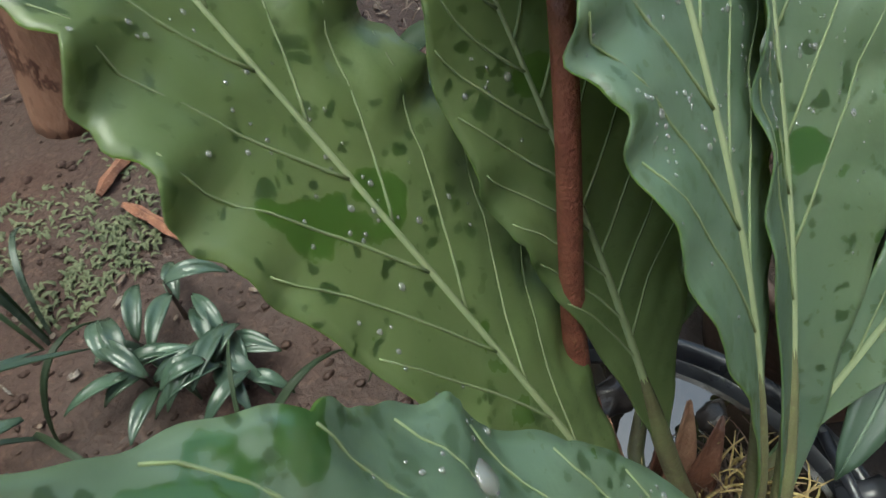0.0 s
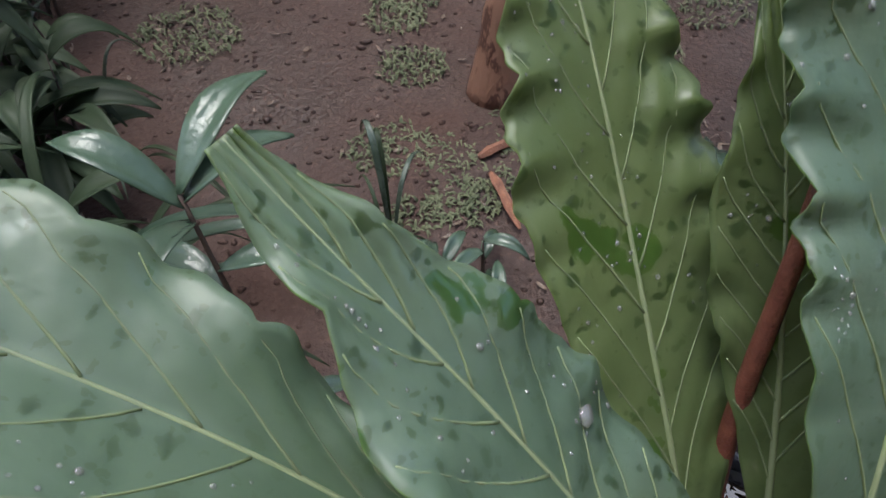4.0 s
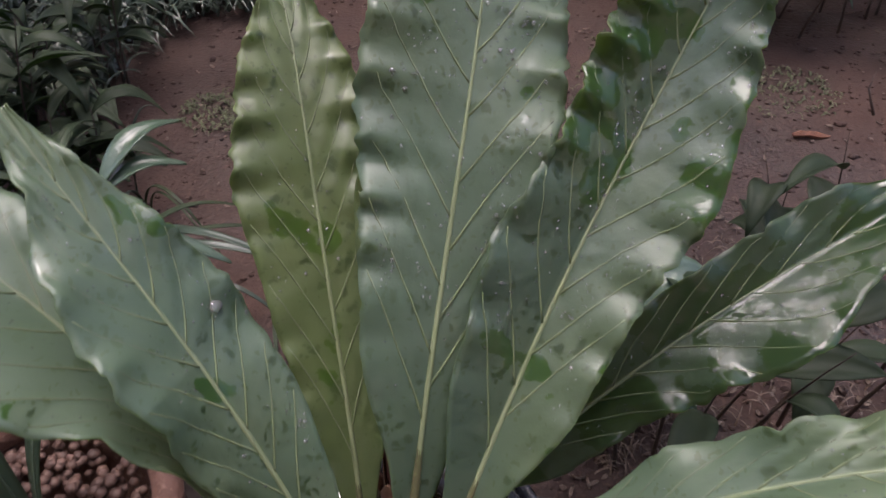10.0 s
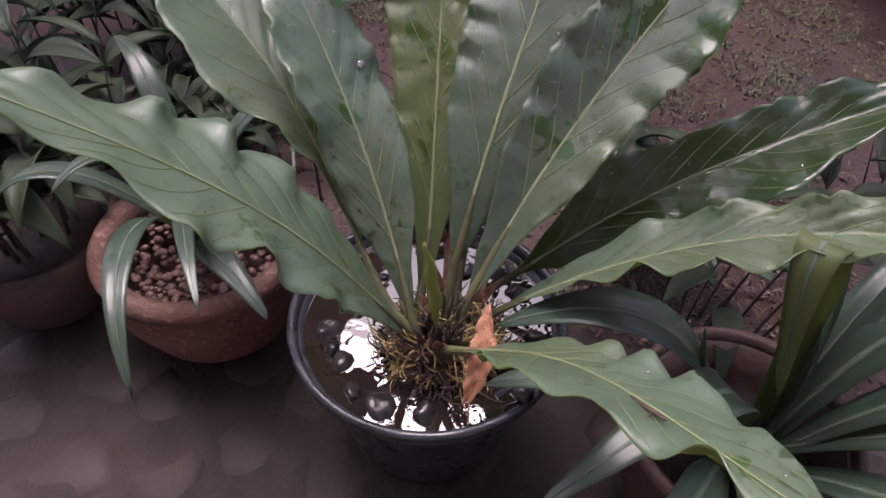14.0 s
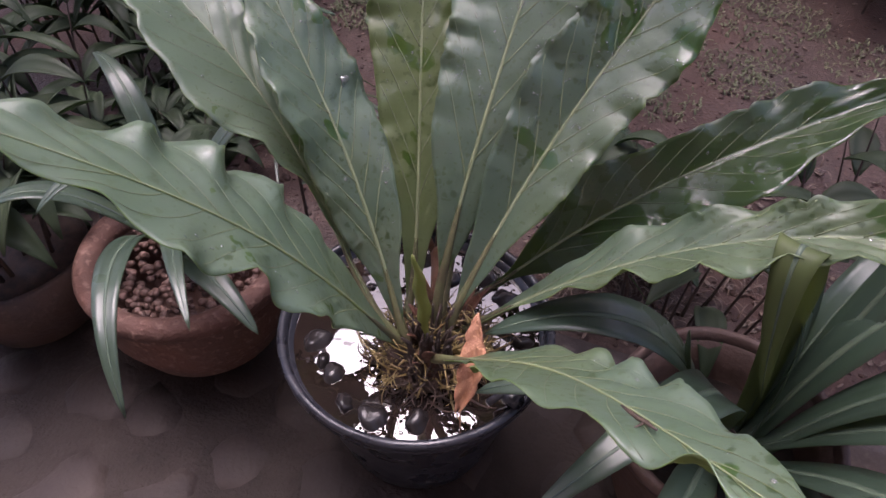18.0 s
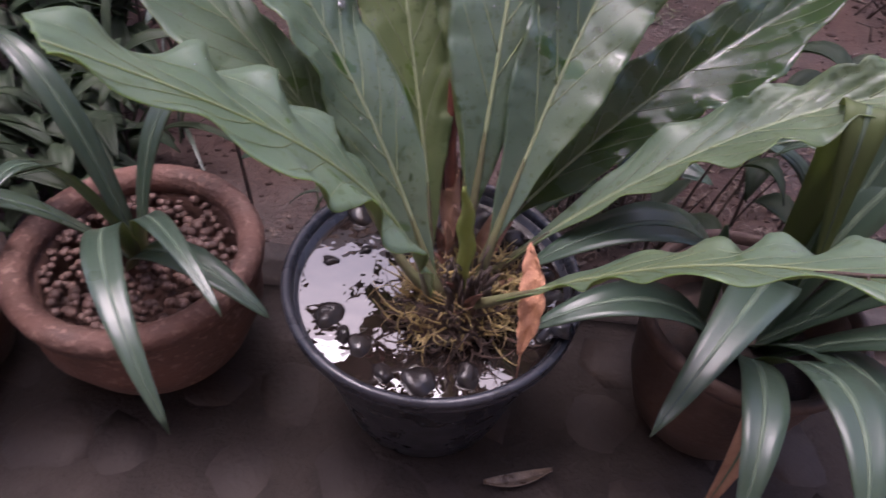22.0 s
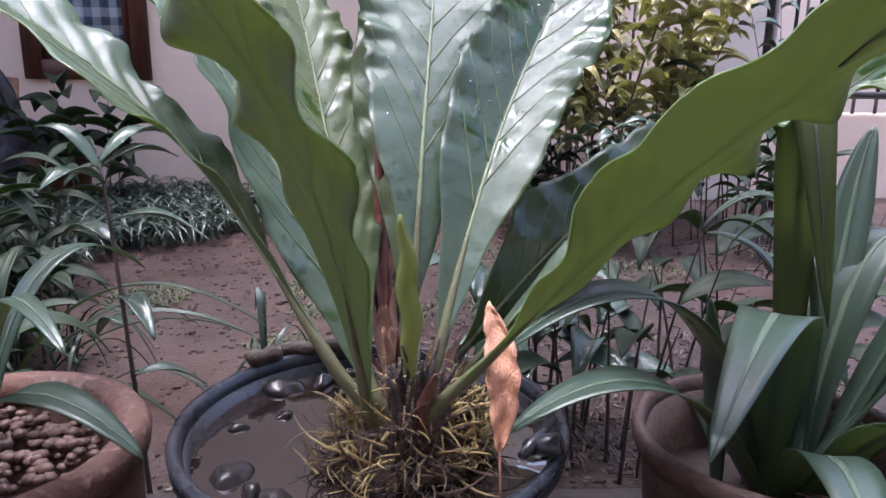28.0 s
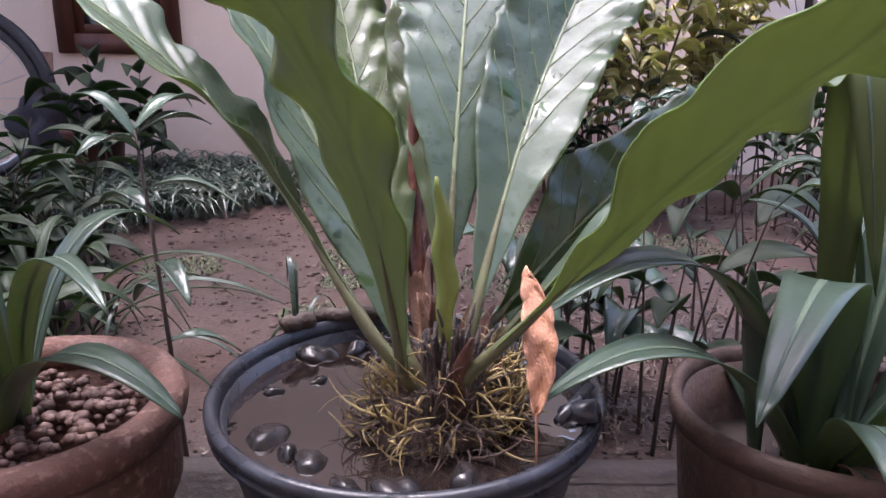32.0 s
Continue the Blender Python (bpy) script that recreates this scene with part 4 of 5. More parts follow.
for k, (x, y, n) in enumerate(((-0.58, 0.25, 6), (-0.48, 0.22, 5), (-0.66, 0.32, 6), (-0.54, 0.33, 4), (-0.70, 0.12, 5))):
    herb("leafy_herb", (x, y, 0.015), n, 0.15, 0.12, 0.013, "low herb with narrow dark leaves growing close behind the pots", 170 + k, per=6, spread=0.06, group="herbs behind the pots")
herb("leafy_herb", (-0.75, 0.22, 0.0), 7, 0.34, 0.15, 0.015, "tall herb with long narrow dark leaves growing behind the pots", 34, per=5, spread=0.08, group="herbs behind the pots")
for k, (x, y, n, h) in enumerate(((-0.76, 0.66, 6, 0.36), (-0.74, 0.47, 5, 0.30), (-0.82, 1.0, 5, 0.30), (-0.62, 0.53, 3, 0.22))):
    herb("leafy_herb", (x, y, 0.02), n, h, 0.15, 0.014, "tall herb with long narrow dark leaves growing behind the pots", 140 + k, per=6, spread=0.08, group="herbs behind the pots")
herb("shiny_herb", (-0.09, 0.40, 0.015), 11, 0.07, 0.065, 0.0075, "low herb with shiny pale grey leaves on the soil", 35, M_SHINY, 3, 0.06, "shiny herbs on the soil")
wet_herb = empty("wet_leaf_herb", (-0.262, 0.20, 0.015), "tall thin herb with a few wet glossy lance-shaped leaves", "plant")
HERB_STEM = [(-0.262, 0.20, 0.0), (-0.270, 0.205, 0.15), (-0.285, 0.225, 0.29), (-0.303, 0.25, 0.385)]
part("stem", tube(bmesh.new(), [bez(HERB_STEM, i / 16) for i in range(17)], [0.0032 - 0.0001 * i for i in range(17)], 7), M_STEM, wet_herb)
for f, tip, w in ((1.0, (-0.255, 0.34, 0.412), 0.0125), (0.98, (-0.236, 0.298, 0.391), 0.0115), (0.97, (-0.372, 0.262, 0.425), 0.013), (0.93, (-0.325, 0.165, 0.372), 0.012),
                  (0.80, (-0.195, 0.255, 0.305), 0.011), (0.74, (-0.365, 0.275, 0.30), 0.012), (0.58, (-0.225, 0.155, 0.225), 0.011), (0.50, (-0.330, 0.260, 0.19), 0.010), (0.36, (-0.205, 0.245, 0.135), 0.009)):
    b0, t0 = bez(HERB_STEM, f), Vector(tip)
    d = t0 - b0
    e = V(d.y, -d.x, 0).normalized()
    g = []
    for i in range(15):
        q = i / 14
        c = b0 + d * q + V(0, 0, 0.16 * d.length * math.sin(math.pi * q) - 0.05 * d.length * q * q)
        ww = w * math.sin(math.pi * min(1, 0.04 + 0.95 * q ** 0.9)) ** 0.9 + 0.0005
        g.append([c + e * ww * u + V(0, 0, 0.45 * ww * abs(u) + 0.0008 * math.sin(9 * q + 2 * u)) for u in (-1, -0.5, 0, 0.5, 1)])
    part("leaf", sheet(bmesh.new(), g, 0.0009), M_SHINY, wet_herb)
herb("shiny_herb", (0.20, 0.37, 0.015), 4, 0.26, 0.12, 0.020, "low herb with shiny pale grey leaves on the soil", 37, M_SHINY, 4, 0.07, "shiny herbs on the soil")
rnd = random.Random(64)
for x, y, n, L in ((-0.24, 0.42, 3, 0.22), (-0.20, 0.50, 4, 0.20), (-0.46, 0.40, 4, 0.24), (-0.13, 0.27, 5, 0.14), (-0.54, 0.62, 5, 0.24), (0.10, 0.30, 5, 0.14)):
    clump = empty("grass_weed", (x, y, 0.015), "sparse weed with a few long arching narrow leaves on the soil", "plant", "weeds behind the pots")
    for k in range(n):
        az = rnd.uniform(0, math.tau)
        arch((x + rnd.uniform(-0.012, 0.012), y + rnd.uniform(-0.012, 0.012), 0.005), az, L * rnd.uniform(0.4, 1.1), L * rnd.uniform(0.4, 0.85), L * rnd.uniform(0.15, 0.5), rnd.uniform(0.0018, 0.0042), clump, rnd, "", M_SMALL if k % 3 else M_GRASS, False, 0.25)
reed = empty("arching_grass", (-0.52, 0.40, 0.015), "tall grass with long arching dull green blades behind the pots", "plant")
for k, (x, y, az, L, rise, droop, w) in enumerate(((-0.53, 0.40, 0.05, 0.34, 0.17, 0.05, 0.0080), (-0.50, 0.37, -0.25, 0.25, 0.11, 0.07, 0.0075), (-0.52, 0.43, 0.30, 0.30, 0.13, 0.04, 0.0060), (-0.54, 0.41, -0.10, 0.38, 0.22, 0.07, 0.0085),
                                                     (-0.55, 0.38, 2.60, 0.26, 0.20, 0.10, 0.0075), (-0.50, 0.42, 0.65, 0.24, 0.16, 0.08, 0.0060), (-0.53, 0.37, -1.20, 0.20, 0.15, 0.06, 0.0070), (-0.56, 0.42, 1.70, 0.24, 0.22, 0.06, 0.0070))):
    arch((x, y, 0.005), az, L, rise, droop, w, reed, rnd, "", M_SMALL if k % 3 else M_STRAP, False, 0.3)
herb("stemmed_shrub", (0.30, 0.27, 0.02), 11, 0.30, 0.10, 0.018, "cluster of thin dark stems with few dark leaves behind the kerb", 26, per=1, spread=0.09, group="stemmed shrubs behind the kerb", stem=0.0030)
herb("stemmed_shrub", (0.50, 0.42, 0.02), 11, 0.30, 0.11, 0.020, "cluster of thin dark stems with few dark leaves behind the kerb", 27, per=2, spread=0.13, group="stemmed shrubs behind the kerb", stem=0.0032)
herb("stemmed_shrub", (0.20, 0.36, 0.02), 5, 0.28, 0.10, 0.018, "cluster of thin dark stems with few dark leaves behind the kerb", 28, per=2, spread=0.07, group="stemmed shrubs behind the kerb", stem=0.0030)
herb("stemmed_shrub", (1.15, 1.75, 0.02), 9, 0.50, 0.16, 0.020, "reddish thin-stemmed shrub with narrow leaves on the soil", 29, per=6, spread=0.16)
herb("variegated_shrub", (0.55, 1.85, 0.02), 18, 0.95, 0.12, 0.026, "tall shrub with green leaves marbled yellow by the wall", 30, M_CROTON, 20, 0.22)
herb("variegated_shrub", (0.86, 1.98, 0.02), 15, 0.90, 0.12, 0.026, "tall shrub with green leaves marbled yellow by the pillar", 31, M_CROTON, 18, 0.19)
herb("leafy_herb", (-1.05, 1.75, 0.02), 7, 0.42, 0.16, 0.035, "broad-leaved dark shrub below the window", 32, per=6, spread=0.14)


herb("leafy_shrub", (0.62, 1.55, 0.02), 12, 0.34, 0.10, 0.018, "low leafy shrub with small glossy leaves on the soil", 151, M_SHINY, 7, 0.16, "low shrubs by the wall")
herb("leafy_shrub", (0.92, 1.45, 0.02), 12, 0.30, 0.10, 0.016, "low leafy shrub with small dark leaves on the soil", 152, None, 7, 0.18, "low shrubs by the wall")
herb("leafy_shrub", (0.40, 1.75, 0.02), 10, 0.30, 0.10, 0.018, "low leafy shrub with small dark leaves on the soil", 153, None, 7, 0.14, "low shrubs by the wall")


herb("climbing_vine", (1.335, 1.90, 0.02), 3, 1.15, 0.075, 0.022, "thin climbing vine with small round leaves before the pillar", 161, M_SHINY, 9, 0.03)


def tuft(name, centre, size, n, length, width, label, seed, mat):
    """Many thin blades in one clump."""
    rnd = random.Random(seed)
    bm = bmesh.new()
    for k in range(n):
        a, r = rnd.uniform(0, math.tau), math.sqrt(rnd.random())
        p = V(centre[0] + size[0] * r * math.cos(a), centre[1] + size[1] * r * math.sin(a), centre[2])
        az = rnd.uniform(0, math.tau)
        d = V(math.cos(az), math.sin(az), 0)
        L = length * rnd.uniform(0.6, 1.2)
        ctrl = [p, p + d * L * 0.2 + V(0, 0, L * 0.6), p + d * L * 0.55 + V(0, 0, L * 0.7), p + d * L * 0.95 + V(0, 0, L * rnd.uniform(0.1, 0.45))]
        sd = V(-d.y, d.x, 0)
        rows = []
        for i in range(6):
            s = i / 5
            c = bez(ctrl, s)
            w = width * (1 - s ** 2) + 0.0003
            rows.append([bm.verts.new(c - sd * w + V(0, 0, w * 0.5)), bm.verts.new(c), bm.verts.new(c + sd * w + V(0, 0, w * 0.5))])
        for q, w2 in zip(rows, rows[1:]):
            bm.faces.new((q[0], q[1], w2[1], w2[0]))
            bm.faces.new((q[1], q[2], w2[2], w2[1]))
    return tagged(thing(name, bm, mat), label, "grass", kind="stuff")


tuft("border_grass", (-0.85, 1.72, 0.02), (0.42, 0.42), 1500, 0.13, 0.0065, "dense border of striped grass-like plants below the wall", 41, M_GRASS)
tuft("border_grass", (-1.15, 1.25, 0.02), (0.38, 0.35), 700, 0.14, 0.0065, "dense clump of narrow grass-like plants on the soil", 42, M_GRASS)
tuft("border_grass", (-0.88, 0.98, 0.02), (0.13, 0.13), 70, 0.11, 0.005, "small clump of pale narrow blades on the soil", 43, M_GRASS)
for k, (x, y, r, n) in enumerate(((-0.166, 0.844, 0.045, 60), (-0.175, 1.05, 0.06, 90), (-0.10, 0.56, 0.04, 70), (-0.53, 0.94, 0.07, 90), (-0.10, 1.17, 0.08, 140), (-0.2, 0.66, 0.05, 60), (-0.19, 0.97, 0.04, 50), (-0.125, 0.645, 0.035, 40), (-0.16, 1.48, 0.09, 120), (-0.16, 0.535, 0.03, 30), (0.6, 1.15, 0.10, 90), (0.36, 1.3, 0.12, 120), (0.335, 1.0, 0.08, 60), (0.0, 0.69, 0.05, 60),
                                  (-0.03, 0.62, 0.05, 40), (-0.5, 1.85, 0.20, 260), (-0.25, 1.75, 0.2, 160), (0.15, 0.85, 0.09, 70), (0.30, 1.1, 0.12, 60), (0.1, 0.55, 0.08, 60))):
    tuft("weeds", (x, y, 0.014), (r * 1.25, r * 1.1), n * 3, 0.014, 0.0019, "low pale green weeds creeping over the red soil", 50 + k, M_WEED)

for k, (x, y, rx, ry, n) in enumerate(((0.24, 0.30, 0.10, 0.08, 150), (0.42, 0.40, 0.14, 0.12, 170), (0.12, 0.30, 0.07, 0.06, 70), (0.45, 0.62, 0.2, 0.14, 120))):
    tuft("dry_grass", (x, y, 0.012), (rx, ry), n, 0.030, 0.0011, "short pale dry grass among chips on the damp soil", 90 + k, M_LITTER)

# trunk with peeling bark
TRUNK = [(-0.045, 0.77, 0.0), (-0.035, 0.80, 0.25), (0.09, 0.86, 0.55), (0.38, 0.90, 0.95), (0.46, 0.95, 2.0)]
pts = [bez(TRUNK, i / 30) for i in range(31)]
tree = empty("tree", (-0.053, 0.757, 0.0), "slim tree with peeling brown bark rising from the soil", "tree")
part("trunk", tube(bmesh.new(), pts, [0.038 - 0.0004 * i + (0.006 if i == 0 else 0) + 0.003 * math.sin(i * 1.7) for i in range(31)], 14), M_BARK, tree)
rnd = random.Random(8)
for k in range(16):
    a, z0 = rnd.uniform(3.6, 5.8), rnd.uniform(0.06, 1.2)
    L, wa = rnd.uniform(0.04, 0.13), rnd.uniform(0.18, 0.4)
    c = min((bez(TRUNK, i / 150) for i in range(151)), key=lambda p: abs(p.z - z0))
    g = []
    for i in range(7):
        f = i / 6
        w = wa * (math.sin(math.pi * (0.08 + 0.84 * f)) ** 0.6) * (1 + 0.25 * math.sin(i * 2.1 + k))
        g.append([c + V(0.0400 * math.cos(a + w * u), 0.0400 * math.sin(a + w * u), L * (f - 0.5)) + V(math.cos(a), math.sin(a), 0) * 0.0015 * f * f for u in (-1, -0.4, 0.4, 1)])
    part("bark_flake", sheet(bmesh.new(), g, 0.0012), M_DEAD if k % 3 == 0 else M_FRAME, tree)

# Unseen crown, inferred from the water reflections and added to break them up.
limbs = bmesh.new()
top = bez(TRUNK, 1.0)
tips = []
for k in range(9):
    start = bez(TRUNK, 0.72 + 0.28 * k / 8)
    az = k * 2.4 + 1.0
    reach = rnd.uniform(0.5, 1.0)
    end = start + V(math.cos(az) * reach - 0.25, math.sin(az) * reach * 0.8, rnd.uniform(0.35, 0.8))
    pts = [bez([start, start.lerp(end, 0.4) + V(0, 0, 0.15), end], i / 8) for i in range(9)]
    tube(limbs, pts, [0.017 * (1 - 0.1 * i) for i in range(9)], 7)
    tips += pts[3:]
part("limb", limbs, M_BARK, tree)
crown = bmesh.new()
for k in range(620):
    c = rnd.choice(tips) + V(rnd.gauss(0, 0.13), rnd.gauss(0, 0.13), rnd.gauss(0, 0.10))
    az, L, tilt = rnd.uniform(0, math.tau), rnd.uniform(0.06, 0.12), rnd.uniform(-0.7, 0.4)
    d = V(math.cos(az), math.sin(az), tilt)
    e = V(-math.sin(az), math.cos(az), rnd.uniform(-0.4, 0.4))
    sheet(crown, [[c + d * L * f + e * L * 0.24 * math.sin(math.pi * (0.06 + 0.9 * f)) * u + V(0, 0, 0.05 * L * u * u - 0.15 * L * f * f) for u in (-1, 0, 1)] for f in (0, 0.25, 0.5, 0.75, 1)], 0.0008)
part("crown", crown, M_SMALL, tree, "open crown of small dark leaves")["kind"] = "stuff"


# ---- the setting ----
def ground_z(x, y):
    z = 0.016 * noise.noise(V(x * 2.2, y * 2.2, 0)) + 0.007 * noise.noise(V(x * 11, y * 11, 3))
    return (0.012 + z) if y > 0.185 else -0.05


bm = bmesh.new()
xs = [-60, -20, -6, -3] + [-2 + 4.2 * i / 150 for i in range(151)] + [3, 6, 20, 60]
ys = [-60, -20, -6, -2, 0.0, 0.18] + [0.186 + 2.3 * i / 110 for i in range(111)] + [3, 6, 20, 60]
gv = [[bm.verts.new((x, y, ground_z(x, y))) for x in xs] for y in ys]
for a, b in zip(gv, gv[1:]):
    for i in range(len(xs) - 1):
        bm.faces.new((a[i], a[i + 1], b[i + 1], b[i]))
tagged(thing("ground", bm, M_SOIL), "damp reddish brown garden soil", "soil", kind="structure")
rnd = random.Random(77)
bm = bmesh.new()
for k in range(3800):
    x, y = rnd.uniform(-1.0, 1.2), 0.2 + 1.5 * rnd.random() ** 1.3
    s = rnd.uniform(0.0015, 0.005) * (1.0 if rnd.random() < 0.93 else 2.0)
    blob(bm, (x, y, ground_z(x, y) + s * 0.15), (s * rnd.uniform(0.8, 1.7), s, s * 0.6), k, 1, 0.6)
tagged(thing("soil_crumbs", bm, M_SOIL), "small clods of reddish brown soil", "soil", kind="stuff")
bm = bmesh.new()
for k in range(1000):
    x, y = rnd.uniform(-0.9, 1.3), 0.2 + 1.6 * rnd.random() ** 1.5
    if rnd.random() < 0.45:
        x, y = rnd.uniform(0.05, 0.75), rnd.uniform(0.2, 0.75)
    L, w, a = rnd.uniform(0.005, 0.020), rnd.uniform(0.001, 0.0035), rnd.uniform(0, math.tau)
    d, n_ = V(math.cos(a), math.sin(a), rnd.uniform(-0.2, 0.2)), V(-math.sin(a), math.cos(a), rnd.uniform(-0.3, 0.3))
    c = V(x, y, ground_z(x, y) + 0.003)
    sheet(bm, [[c + d * L * (i - 1.5) / 3 + n_ * w * u * (1.0 if 0 < i < 3 else 0.45) + V(0, 0, 0.002 * u * u + 0.001 * (i == 3)) for u in (-1, 0, 1)] for i in range(4)], 0.0006)
tagged(thing("leaf_litter", bm, M_LITTER), "dry pale leaf bits and chips scattered on the soil", "litter", kind="stuff")

bm = box(bmesh.new(), (-2.2, 0.142, -0.08), (2.2, 0.190, 0.030), 0.006)
tagged(thing("kerb", bm, M_KERB), "dark damp concrete kerb along the soil bed", "kerb", kind="structure")
bm = box(bmesh.new(), (-2.2, -1.6, -0.08), (2.2, 0.142, -0.012))
pave = tagged(thing("pavement", bm, M_MORTAR, False), "dark wet paving of rounded stones set in mortar", "paving", kind="structure")

# house wall with a window
WY = 2.36
bm = bmesh.new()
for lo, hi in (((-4, WY, -0.1), (-1.47, WY + 0.15, 2.6)), ((-1.0, WY, -0.1), (0.42, WY + 0.15, 2.6)), ((-1.47, WY, -0.1), (-1.0, WY + 0.15, 0.46)), ((-1.47, WY, 1.75), (-1.0, WY + 0.15, 2.6))):
    box(bm, lo, hi)
tagged(thing("wall_house", bm, M_WALL, False), "pale pink plastered house wall", "wall", kind="structure")
win = empty("window_1", (-1.235, WY, 0.46), "brown wooden window with a checked curtain behind glass", "window")
win["kind"] = "structure"
for lo, hi in (((-1.475, WY - 0.025, 0.455), (-1.41, WY + 0.06, 1.755)), ((-1.06, WY - 0.025, 0.455), (-0.995, WY + 0.06, 1.755)), ((-1.41, WY - 0.022, 0.455), (-1.06, WY + 0.06, 0.53)), ((-1.41, WY - 0.022, 1.69), (-1.06, WY + 0.06, 1.755))):
    part("window_frame", box(bmesh.new(), lo, hi, 0.004), M_FRAME, win)
for lo, hi in (((-1.41, WY, 0.53), (-1.375, WY + 0.03, 1.69)), ((-1.095, WY, 0.53), (-1.06, WY + 0.03, 1.69)), ((-1.375, WY, 0.53), (-1.095, WY + 0.03, 0.565)), ((-1.375, WY, 1.655), (-1.095, WY + 0.03, 1.69))):
    part("sash", box(bmesh.new(), lo, hi, 0.003), M_FRAME, win)
part("pane", box(bmesh.new(), (-1.375, WY + 0.012, 0.565), (-1.095, WY + 0.016, 1.655)), M_GLASS, win).visible_shadow = False
g = [[V(-1.41 + 0.35 * j / 40, WY + 0.045 + 0.009 * math.sin(j * 0.9), 0.56 + 1.12 * i / 6) for j in range(41)] for i in range(7)]
tagged(thing("curtain", sheet(bmesh.new(), g, 0.002), M_CHECK), "green and grey checked curtain hanging behind the window", "curtain")
bm = box(bmesh.new(), (-4, WY + 0.6, -0.1), (0.42, WY + 0.7, 2.6))
tagged(thing("wall_inside", bm, M_CREAM, False), "plain inner wall of the house", "wall", kind="structure")

# pillar, low wall, fence and gate beside the house
bm = box(bmesh.new(), (1.16, 2.28, -0.05), (1.40, 2.52, 2.7), 0.006)
tagged(thing("pillar", bm, M_CREAM, False), "cream painted square pillar at the gate", "pillar", kind="structure")
bm = box(bmesh.new(), (1.40, 2.30, -0.05), (4.2, 2.46, 0.36), 0.006)
tagged(thing("wall_low", bm, M_WALL, False), "low pink plinth wall under the gate", "wall", kind="structure")
gate = empty("iron_gate", (1.45, 2.36, 0.36), "black iron gate of thin upright bars above the low wall", "gate")
part("gate_post", box(bmesh.new(), (1.405, 2.32, 0.36), (1.45, 2.38, 2.4), 0.003), M_IRON, gate)
part("gate_frame", box(bmesh.new(), (1.455, 2.33, 0.36), (1.475, 2.37, 2.4), 0.003), M_WHITE, gate, "white painted gate frame")
for i in range(18):
    x = 1.56 + 0.095 * i
    part("bar", tube(bmesh.new(), [V(x, 2.36, 0.36), V(x, 2.36, 2.2)], 0.008, 6), M_IRON, gate)
for z in (0.42, 1.3, 2.17):
    part("rail", box(bmesh.new(), (1.475, 2.35, z), (3.4, 2.37, z + 0.03)), M_IRON, gate)
fence = empty("iron_fence", (0.9, 3.2, 0.0), "dark iron railing beside the house", "fence")
for z in (1.16, 1.24):
    part("rail", tube(bmesh.new(), [V(0.6, 3.2, z), V(2.2, 3.2, z)], 0.013, 6), M_IRON, fence)
for i in range(9):
    x = 0.62 + 0.18 * i
    part("bar", tube(bmesh.new(), [V(x, 3.2, 0.0), V(x, 3.2, 1.16)], 0.008, 6), M_IRON, fence)

# unseen wall and roof added behind the viewer to close in and shape light
tagged(thing("wall_unseen_bounce", box(bmesh.new(), (-4, -2.2, -0.1), (4, -2.05, 2.7)), M_WALL, False), "plain pale pink unseen wall added to bounce light", "wall", kind="structure")
# House roof is added out of view and blocks sky above the wall.
tagged(thing("roof_house", box(bmesh.new(), (-4, WY - 0.04, 2.6), (0.5, 6.0, 2.7)), M_CREAM, False), "plain flat unseen roof added to the house", "roof", kind="structure")
# Added slab out of view that shades the left wall and herbs.
tagged(thing("slab_unseen_left_shade", box(bmesh.new(), (-4, 0.45, 2.36), (-1.05, WY, 2.44)), M_CREAM, False), "plain flat unseen slab added to shade the left side", "roof", kind="structure")
tagged(thing("wall_neighbour", box(bmesh.new(), (0.42, 4.6, -0.1), (6, 4.75, 3.0)), M_WALL, False), "pale pink wall of the next building", "wall", kind="structure")
# Added roof slab out of view, blocking sky from behind the viewer.
tagged(thing("roof_unseen_shade", box(bmesh.new(), (-4, -2.2, 2.5), (4, -1.0, 2.62)), M_CREAM, False), "plain unseen roof slab added to block sky light", "roof", kind="structure")

# ---- bicycle by the house ----
bike = empty("bicycle", (-1.62, 2.02, 0.02), "old bicycle with black tyres and white fork by the wall", "bicycle")


def bike_wheel(cx, cy):
    hub, r = V(cx, cy, 0.30), 0.275
    w = part("wheel", tube(bmesh.new(), [hub + V(-0.03, 0, 0), hub + V(0.03, 0, 0)], 0.018, 10), M_CHROME, bike)
    ringp = [hub + V(r * math.cos(a * math.tau / 40), 0, r * math.sin(a * math.tau / 40)) for a in range(41)]
    part("tyre", tube(bmesh.new(), ringp, 0.020, 8, False), M_RUBBER, w, "black rubber tyre")
    ringp = [hub + V((r - 0.02) * math.cos(a * math.tau / 40), 0, (r - 0.02) * math.sin(a * math.tau / 40)) for a in range(41)]
    part("rim", tube(bmesh.new(), ringp, 0.008, 6, False), M_CHROME, w)
    for k in range(18):
        a = k * math.tau / 18
        part("spoke", tube(bmesh.new(), [hub + V(0, 0.01 * (-1) ** k, 0), hub + V((r - 0.02) * math.cos(a), 0, (r - 0.02) * math.sin(a))], 0.0013, 4), M_CHROME, w)


